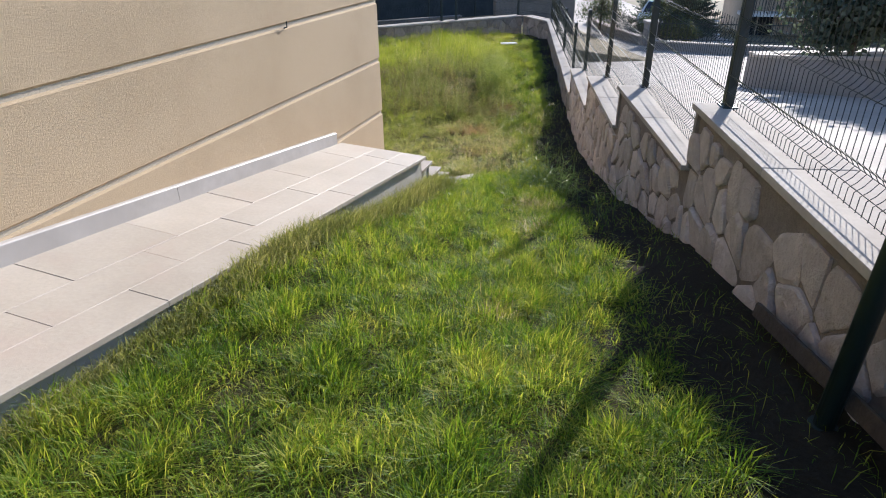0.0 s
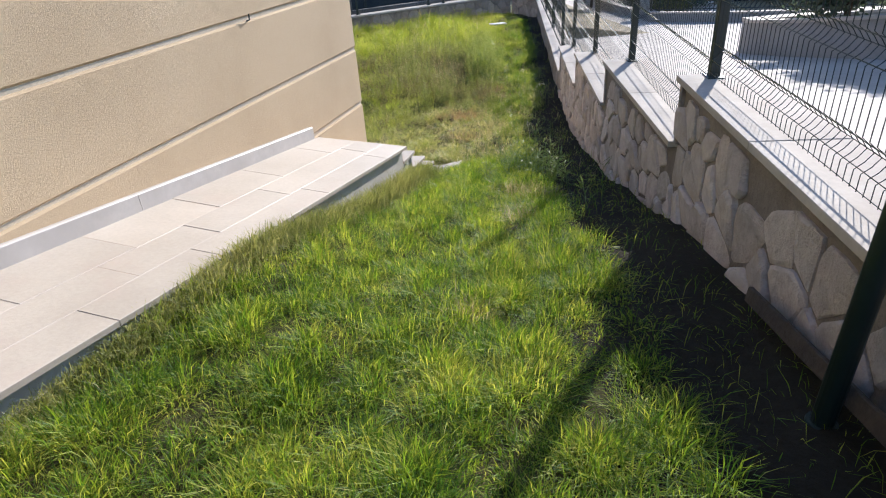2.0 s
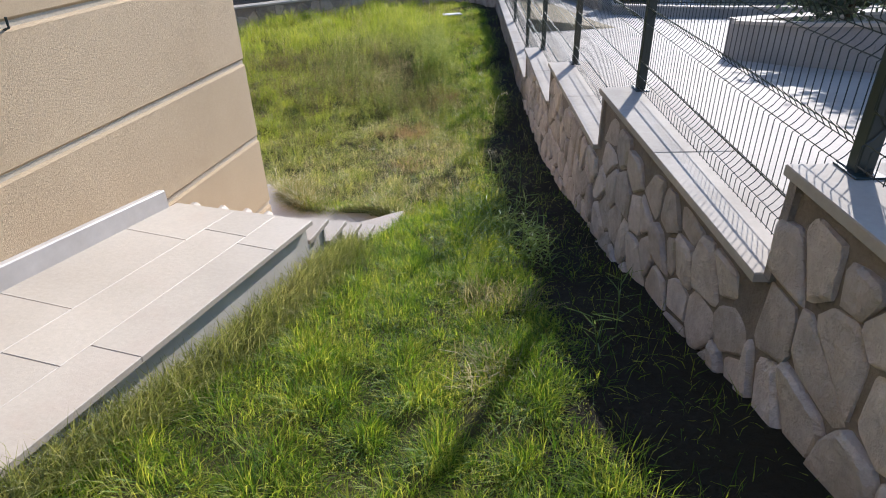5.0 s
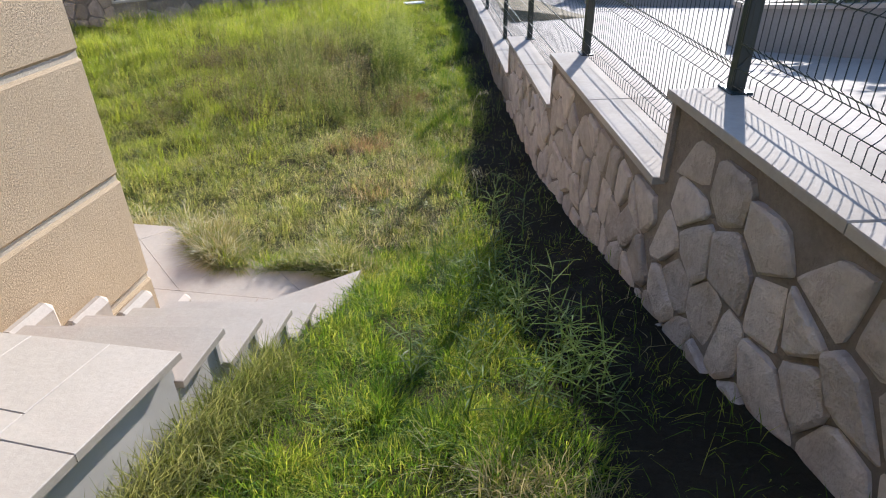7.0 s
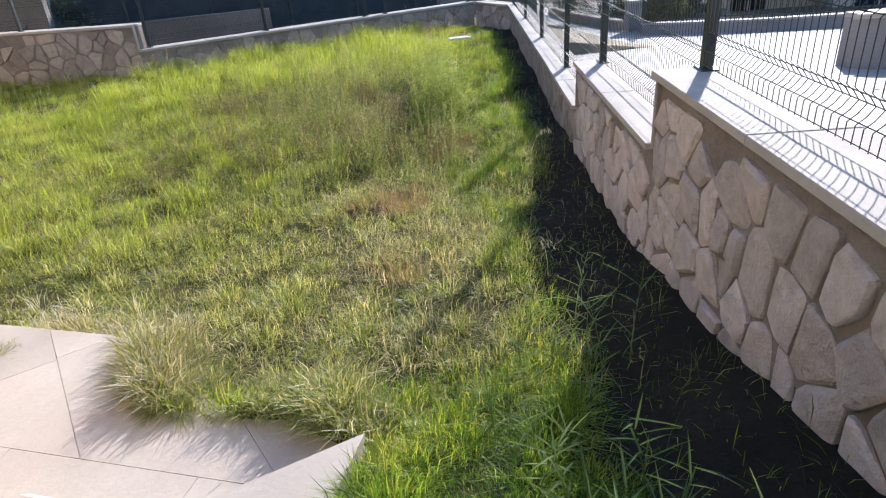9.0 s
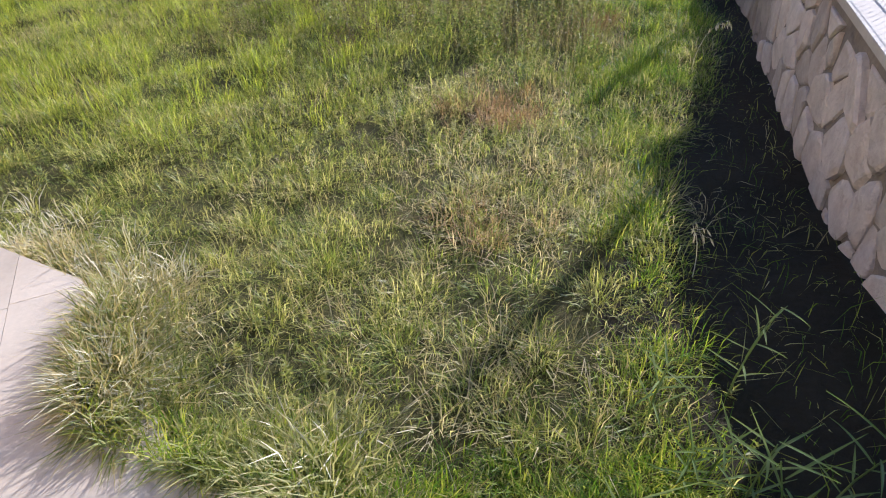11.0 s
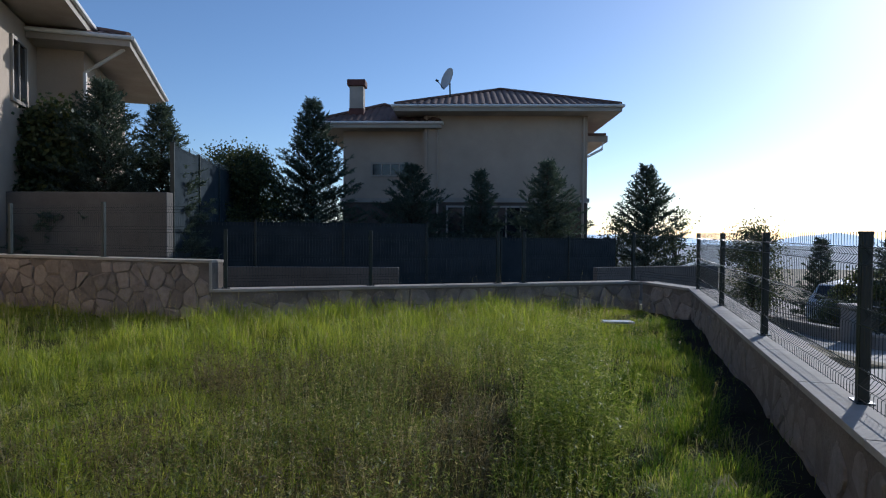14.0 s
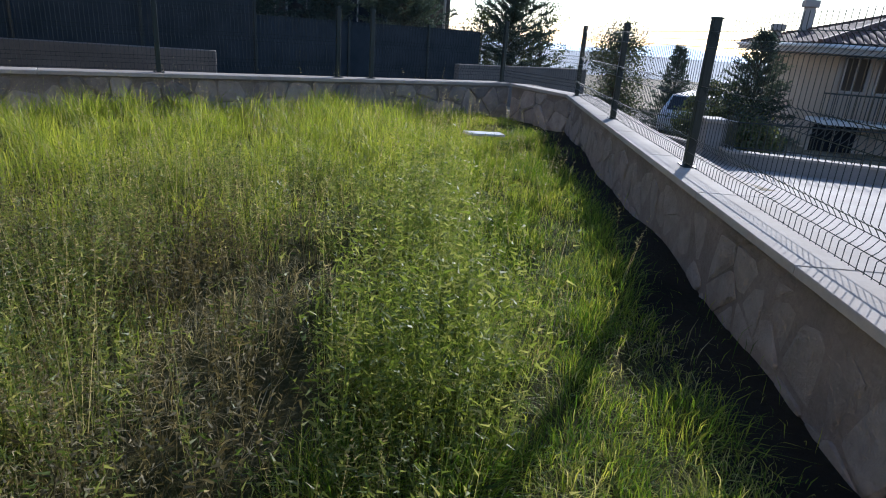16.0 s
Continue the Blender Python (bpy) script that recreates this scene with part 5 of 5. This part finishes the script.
# lawn beside the path
t = tufts(14000, 40, -2.2, 2.6, 0.4, 7.6, 0.03, 1)
x, y, o, grow, r, cx, cy = t
s, v = sv(cx, cy)
low = np.where(s < 3.4, np.clip(0.6 + (v - PAD_V) * 1.4, 0.6, 1.0), 1.0)
t = (x, y, o, grow * low * np.clip(0.95 + 0.25 * fbm(cx, cy, 5.0, 4), 0.6, 1.4), r, cx, cy)
lawn_patch("lawn_grass", t, r.random(len(x)) < shade_thin(cx, cy), 0.112, 0.0017, 0.76, GRASS, 2, "lush green unmown lawn grass in low sun", 0.22, 1.25)
# lawn beyond the steps
def far(x, y):
    """The lawn gives way to weeds in the middle, and runs on towards the back on the west side."""
    return np.clip((14.8 + 2.4 * np.clip((-1.2 - x) / 1.2, 0, 1) - y) / 2.2, 0.0, 1.0)


t = tufts(17500, 32, -7.5, 3.0, 7.2, 17.0, 0.034, 5)
x, y, o, grow, r, cx, cy = t
t = (x, y, o, grow * np.clip(1.0 + 0.3 * fbm(cx, cy, 4.0, 7), 0.5, 1.5), r, cx, cy)
lawn_patch("lawn_grass", t, (r.random(len(x)) < shade_thin(cx, cy) * far(cx, cy)) & (fbm(cx, cy, 3.0, 6) > -0.9) & (np.hypot((cx - 0.55) / 0.45, (cy - 13.9) / 1.0) > 1) & ((cx > -4) | (r.random(len(x)) < 0.7)), 0.105, 0.0018, 0.78, PALE, 8, "thin yellowing lawn grass in tufts", 0.24, 1.35, 0.14)
t = tufts(6600, 34, 0.3, 3.3, 7.4, 20.5, 0.04, 6)
x, y, o, grow, r, cx, cy = t
lush = cx - 0.75 - 0.055 * np.clip(cy - 10, 0, 9) + 0.35 * fbm(cx, cy, 2.2, 16)
lawn_patch("lawn_grass", t, (r.random(len(x)) < shade_thin(cx, cy)) & (lush > np.where(cy > 12, 0.15, 0.3)), 0.13, 0.0017, 0.62, GRASS, 18, "greener tufts of lawn grass near the wall", 0.28, 1.3)
# taller yellow-green grass on the open side
t = tufts(4200, 18, -7.0, 0.6, 9.6, 15.8, 0.045, 55)
x, y, o, grow, r, cx, cy = t
lawn_patch("meadow_grass", t, r.random(len(x)) < np.clip((cy - 9.6 - 0.8 * cx) / 3.0, 0, 1) * np.clip((0.3 - cx) / 0.9, 0.0, 1), 0.19, 0.0021, 0.5, TALL, 56, "knee-high yellow-green meadow grass", 0.3, 1.2, 0.08)
# bright tall grass before the back wall
t = tufts(12500, 17, -9.0, 3.0, 13.2, 22.6, 0.05, 9)
x, y, o, grow, r, cx, cy = t
low = np.where(cx < -4.5, 0.5, 1.0) * np.clip(0.45 + (2.1 - cx) * 0.5, 0.3, 1.0) * np.clip(0.55 + (cy - 14.5) * 0.12, 0.5, 1.0)
t = (x, y, o, grow * low, r, cx, cy)
lawn_patch("tall_grass", t, (r.random(len(x)) < shade_thin(cx, cy) * np.clip((cy - 15.3 + 1.6 * np.clip((-1.5 - cx) / 1.5, 0, 1) + 0.7 * fbm(cx, cy, 1.6, 11)) / 1.8, 0.0, 1)), 0.32, 0.0028, 0.36, TALL, 10, "tall bright green grass before the back wall", 0.42, 1.15, 0.05)
# straw in the lawn
t = tufts(3200, 16, -5.0, 2.6, 5.0, 15.0, 0.05, 12)
x, y, o, grow, r, cx, cy = t
lawn_patch("dry_grass", t, (fbm(cx, cy, 1.5, 13) + 0.12 * np.clip(cy - 6, -6, 0) > 0.35 - 0.11 * np.clip(cy - 6.5, 0, 5)) & (r.random(len(x)) < shade_thin(cx, cy) + 0.05), 0.14, 0.0019, 0.8, DRY, 14, "pale dry straw lying in the lawn")
# long pale grass hanging over the lower paving
r = np.random.default_rng(21)
edge = np.array(FLOOR_XY[1:] + [FLOOR_XY[-1]])
seg = r.integers(1, len(edge) - 2, 1700)
f = r.random(1700)[:, None]
pc = edge[seg] * (1 - f) + edge[seg + 1] * f
run = edge[seg + 1] - edge[seg]
run /= np.linalg.norm(run, axis=1)[:, None] + 1e-9
into = np.stack([-run[:, 1], run[:, 0]], 1)          # towards the paving
into *= np.where(into[:, 1] > 0, -1.0, 1.0)[:, None]
pick = (pc[:, 0] > -4) & (r.random(1700) < 0.5 + 0.6 * fbm(pc[:, 0], pc[:, 1], 4.0, 25))
pc, into = pc[pick], into[pick]
back = np.abs(r.normal(0, 0.14, len(pc)))[:, None]
pc = pc - into * (back + 0.02)
size = np.clip(1.0 + 0.45 * fbm(pc[:, 0], pc[:, 1], 5.0, 26) + r.normal(0, 0.15, len(pc)), 0.35, 1.7)
i = np.repeat(np.arange(len(pc)), 24)
ox, oy = r.normal(0, 0.045, len(i)), r.normal(0, 0.045, len(i))
x, y = pc[i, 0] + ox, pc[i, 1] + oy
ok = growing(x, y)
x, y, ox, oy, i = x[ok], y[ok], ox[ok], oy[ok], i[ok]
n = len(x)
tone = (fbm(pc[:, 0], pc[:, 1], 2.4, 27) + r.normal(0, 0.4, len(pc)))[i]
for mat, pick, word in ((WEED, tone < 0.05, "long grey-green grass falling over the paving"), (DRY, (tone >= 0.05) & (tone < 0.45), "long dry grass falling over the paving"), (HUSK, tone >= 0.45, "long bleached grass falling over the paving")):
    m = int(pick.sum())
    blades("overhanging_grass", x[pick], y[pick], (0.06 + 0.12 * r.random(m)) * size[i][pick], 0.0026, 0.8, mat, 22, word, out=(ox[pick] + 0.012 * into[i][pick, 0], oy[pick] + 0.012 * into[i][pick, 1]), z=np.maximum(lawn_z(x[pick], y[pick]), FLOOR_Z - 0.1))
# bleached tufts in the lawn by the wall
r = np.random.default_rng(28)
for px, py, spread, m in ((0.9, 4.93, 0.1, 34), (0.25, 2.31, 0.06, 9), (0.78, 4.14, 0.07, 12), (0.75, 7.9, 0.25, 40), (0.95, 9.3, 0.3, 46), (1.1, 12.2, 0.3, 50)):
    i = np.repeat(np.arange(m), 22)
    cx, cy = px + r.normal(0, spread, m), py + r.normal(0, spread, m)
    ox, oy = r.normal(0, 0.03, m * 22), r.normal(0, 0.03, m * 22)
    blades("dry_tufts", cx[i] + ox, cy[i] + oy, 0.09 + 0.1 * r.random(m * 22), 0.0019, 0.8, DRY, 29, "bleached dry tufts in the lawn", out=(ox, oy))
# rust-brown dead patches
for px, py, spread, m in ((0.56, 10.35, 0.16, 60), (1.22, 12.15, 0.2, 60), (0.6, 8.9, 0.1, 14)):
    i = np.repeat(np.arange(m), 24)
    cx, cy = px + r.normal(0, spread, m), py + r.normal(0, spread * 1.3, m)
    ox, oy = r.normal(0, 0.03, m * 24), r.normal(0, 0.03, m * 24)
    blades("dead_grass", cx[i] + ox, cy[i] + oy, 0.1 + 0.13 * r.random(m * 24), 0.0017, 0.7, RUST, 37, "rust-brown patch of dead grass in the lawn", out=(ox, oy))
# a tuft in a joint of the lower paving
ox, oy = r.normal(0, 0.05, 240), r.normal(0, 0.035, 240)
blades("joint_tuft", -1.57 + ox, 8.16 + oy, 0.04 + 0.06 * r.random(240), 0.0018, 0.8, WEED, 38, "small grey-green tuft growing in a paving joint", z=np.full(240, FLOOR_Z), out=(ox, oy))
# grass along the path's edge
r = np.random.default_rng(23)
n = 22000
s = 6.2 * r.random(n) - 0.6
v = PAD_V + 0.01 + np.abs(r.normal(0, 0.07, n))
x, y = U.x * s + N.x * v, U.y * s + N.y * v
blades("path_edge_grass", x, y, (0.11 + 0.14 * r.random(n)) * np.clip(0.55 + 0.25 * (s - 1.5), 0.55, 1.2), 0.0018, 0.6, WEED, 24, "longer grey-green grass along the path's edge")
# weeds: bushy plants of many stems, with dark gaps between them
def bushes(n, x0, x1, y0, y1, seed, keep, stems, spread):
    """Plants scattered by keep(x, y); gives the stems' roots, their plants' sizes and the way each stem spreads."""
    r = np.random.default_rng(seed)
    cx, cy = r.uniform(x0, x1, n), r.uniform(y0, y1, n)
    k = growing(cx, cy) & (r.random(n) < keep(cx, cy))
    cx, cy = cx[k], cy[k]
    size = np.clip(r.normal(1, 0.25, len(cx)), 0.5, 1.6)
    i = np.repeat(np.arange(len(cx)), stems)
    ox, oy = r.normal(0, 1, len(i)), r.normal(0, 1, len(i))
    return cx[i] + ox * 0.03, cy[i] + oy * 0.03, size[i] * r.uniform(0.55, 1.1, len(i)), (ox * spread * size[i], oy * spread * size[i]), r


def belt(cx, cy):
    """The weedy middle of the garden, thinning to the wall and the lawn."""
    d, num, ex, ey = clump(cx, cy, 0.75, 51)
    return shade_thin(cx, cy) * np.clip((cy - 10.6) / 2.4, 0, 1) * np.clip(1.5 - 1.5 * d, 0, 1) * (0.35 + 0.65 * (num > 0.2)) * np.clip((1.5 + 0.05 * (cy - 12) - cx) * 3, 0, 1) * np.clip((cx + 1.3) * 1.4, 0.08, 1) * np.where(np.hypot((cx - 0.55) / 0.4, (cy - 13.9) / 0.9) < 1, 0.12, 1.0)


x, y, h, o, r = bushes(1900, -3.2, 1.9, 10.4, 16.8, 31, belt, 8, 0.065)
weed_stems("tall_weeds", x, y, 0.44 * h, HERB, 33, "tall bushy weeds with small grey-green leaves", 17, 0.03, o, 0.12)
x, y, h, o, r = bushes(420, 0.55, 2.0, 13.2, 16.8, 52, lambda a, b: np.clip(1 - np.abs(a - 1.24 - 0.06 * (b - 14)) / 0.42, 0, 1) * shade_thin(a, b), 9, 0.06)
weed_stems("green_weeds", x, y, 0.6 * h, FRESH, 53, "tall fresh green weeds with narrow leaves", 22, 0.036, o, 0.1)
x, y, h, o, r = bushes(480, -3.2, 1.9, 10.4, 16.5, 34, belt, 5, 0.055)
weed_stems("seeding_weeds", x, y, 0.5 * h, DRY, 36, "straw-coloured weed stalks with pale seed heads", 11, 0.02, o, 0.62)
x, y, h, o, r = bushes(620, -2.6, 1.3, 11.5, 15.6, 44, lambda a, b: np.clip(0.5 + fbm(a, b, 1.4, 45), 0, 1), 8, 0.08)
weed_stems("dead_weeds", x, y, 0.4 * h, BROWN, 46, "dead brown weed stems among the grass", 11, 0.03, o, 0.3)
x, y, h, o, r = bushes(900, -8.0, 2.6, 14.5, 21.5, 47, lambda a, b: 0.8 * shade_thin(a, b) * np.clip((b - 14) / 3, 0.15, 1), 3, 0.05)
weed_stems("seeding_grass_stalks", x, y, 0.56 * h, DRY, 48, "tall thin grass stalks with pale seed heads", 9, 0.026, o, 0.72)
r = np.random.default_rng(41)
x, y = r.uniform(-3, 2.3, 2600), r.uniform(7.4, 12.0, 2600)
k = growing(x, y) & (fbm(x, y, 2.0, 42) > 0.1) & (r.random(2600) < shade_thin(x, y))
x, y = x[k], y[k]
weed_stems("creeping_weeds", x, y, 0.05 + 0.07 * r.random(len(x)), WEED, 43, "low creeping grey-green weeds", 20, 0.03)


# reeds at the foot of the wall
def reed(at, h, seed, leaves=11):
    rr = random.Random(seed)
    x, y = at
    z = float(lawn_z(np.array(x), np.array(y)))
    plant = thing("reed", "young reed with long pointed blue-green leaves", "plant", (x, y, z), "reeds by the garden wall")
    lx, ly = rr.uniform(-0.22, 0.22) * h, rr.uniform(-0.25, 0.1) * h
    stem = [Vector((x + lx * t * t, y + ly * t * t, z - 0.02 + h * t)) for t in (0, 0.25, 0.5, 0.75, 1.0)]
    g = Geo()
    g.tube(stem, 0.004, 0.0015, n=5)
    part("stem", g, REED, plant)
    for i in range(leaves):
        t = 0.18 + 0.82 * (i + 0.5) / leaves
        p = Vector((x + lx * t * t, y + ly * t * t, z + h * t))
        a = i * 2.4 + rr.uniform(-0.5, 0.5)
        d = Vector((math.cos(a), math.sin(a), 0))
        s = Vector((-d.y, d.x, 0))
        L = rr.uniform(0.09, 0.18) * (0.6 + 0.6 * h)
        rise, droop = rr.uniform(0.1, 0.95), rr.uniform(0.02, 0.3)
        g = Geo()
        row = []
        for j in range(6):
            q = j / 5
            c = p + d * (L * q) + Vector((0, 0, L * (rise * q - droop * q * q)))
            w = 0.0036 * math.sin(math.pi * (0.12 + 0.88 * q) ** 0.8) if j < 5 else 0.0004
            row += [c - s * w + Vector((0, 0, 0.002)), c, c + s * w + Vector((0, 0, 0.002))]
        g.add(row, [(3 * j + m, 3 * j + m + 1, 3 * j + m + 4, 3 * j + m + 3) for j in range(5) for m in (0, 1)])
        part("leaf", g, REED, plant)


rr = random.Random(77)
for i in range(34):
    yy = rr.uniform(5.3, 7.8)
    xx = rr.uniform(0.88, 1.45) + 0.07 * (yy - 7) - (0.25 if rr.random() < 0.2 else 0)
    reed((xx, yy), rr.uniform(0.16, 0.42), 100 + i, rr.randint(9, 14))
for i in range(16):
    yy = rr.uniform(5.3, 6.5)
    reed((rr.uniform(1.0, 1.5), yy), rr.uniform(0.14, 0.34), 160 + i, rr.randint(10, 14))
for i, (xx, yy, hh) in enumerate(((1.75, 11.2, 0.5), (1.9, 11.6, 0.42), (1.47, 7.92, 0.42), (1.32, 8.9, 0.4), (1.6, 7.5, 0.5), (1.45, 4.4, 0.35), (1.25, 4.1, 0.32))):
    reed((xx, yy), hh, 200 + i, 11)


def brome(at, h, reach, seed, heads=9):
    """Arching stalk with a drooping head of pale spikelets."""
    rr = random.Random(seed)
    x, y = at
    z = float(lawn_z(np.array(x), np.array(y)))
    plant = thing("seeding_grass", "single arching grass stalk with drooping bleached spikelets", "grass stalk", (x, y, z))
    line = [Vector((x + reach * t ** 2.4, y - 0.3 * reach * t ** 2, z - 0.02 + h * (t - 0.22 * t ** 5))) for t in (0, 0.2, 0.4, 0.6, 0.75, 0.88, 1.0)]
    g = Geo()
    g.tube(line, 0.0025, 0.001, n=5)
    part("stem", g, HUSK, plant)
    for i in range(heads):
        t = 0.7 + 0.3 * i / (heads - 1)
        p = Vector((x + reach * t ** 2.4, y - 0.3 * reach * t ** 2, z + h * (t - 0.22 * t ** 5)))
        a = rr.uniform(0, 6.28)
        q = p + Vector((0.03 * math.cos(a) + 0.02, 0.03 * math.sin(a), -0.012))
        e = q + Vector((0.012 * math.cos(a) + 0.01, 0.012 * math.sin(a), -0.03 - 0.015 * rr.random()))
        g = Geo()
        g.tube([p, q], 0.0006, n=3, cap=False)
        g.tube([q, q * 0.6 + e * 0.4], 0.0012, 0.0042, n=5, cap=False)
        g.tube([q * 0.6 + e * 0.4, e], 0.0042, 0.0006, n=5, cap=False)
        part("spikelet", g, HUSK, plant)


brome((1.96, 11.25), 0.48, 0.16, 301, 12)
brome((1.5, 8.62), 0.33, -0.05, 302, 8)
brome((1.86, 12.6), 0.42, 0.1, 303, 9)
# ---- stones of the walls ----
for job in STONE_JOBS:
    wall_stones(*job)
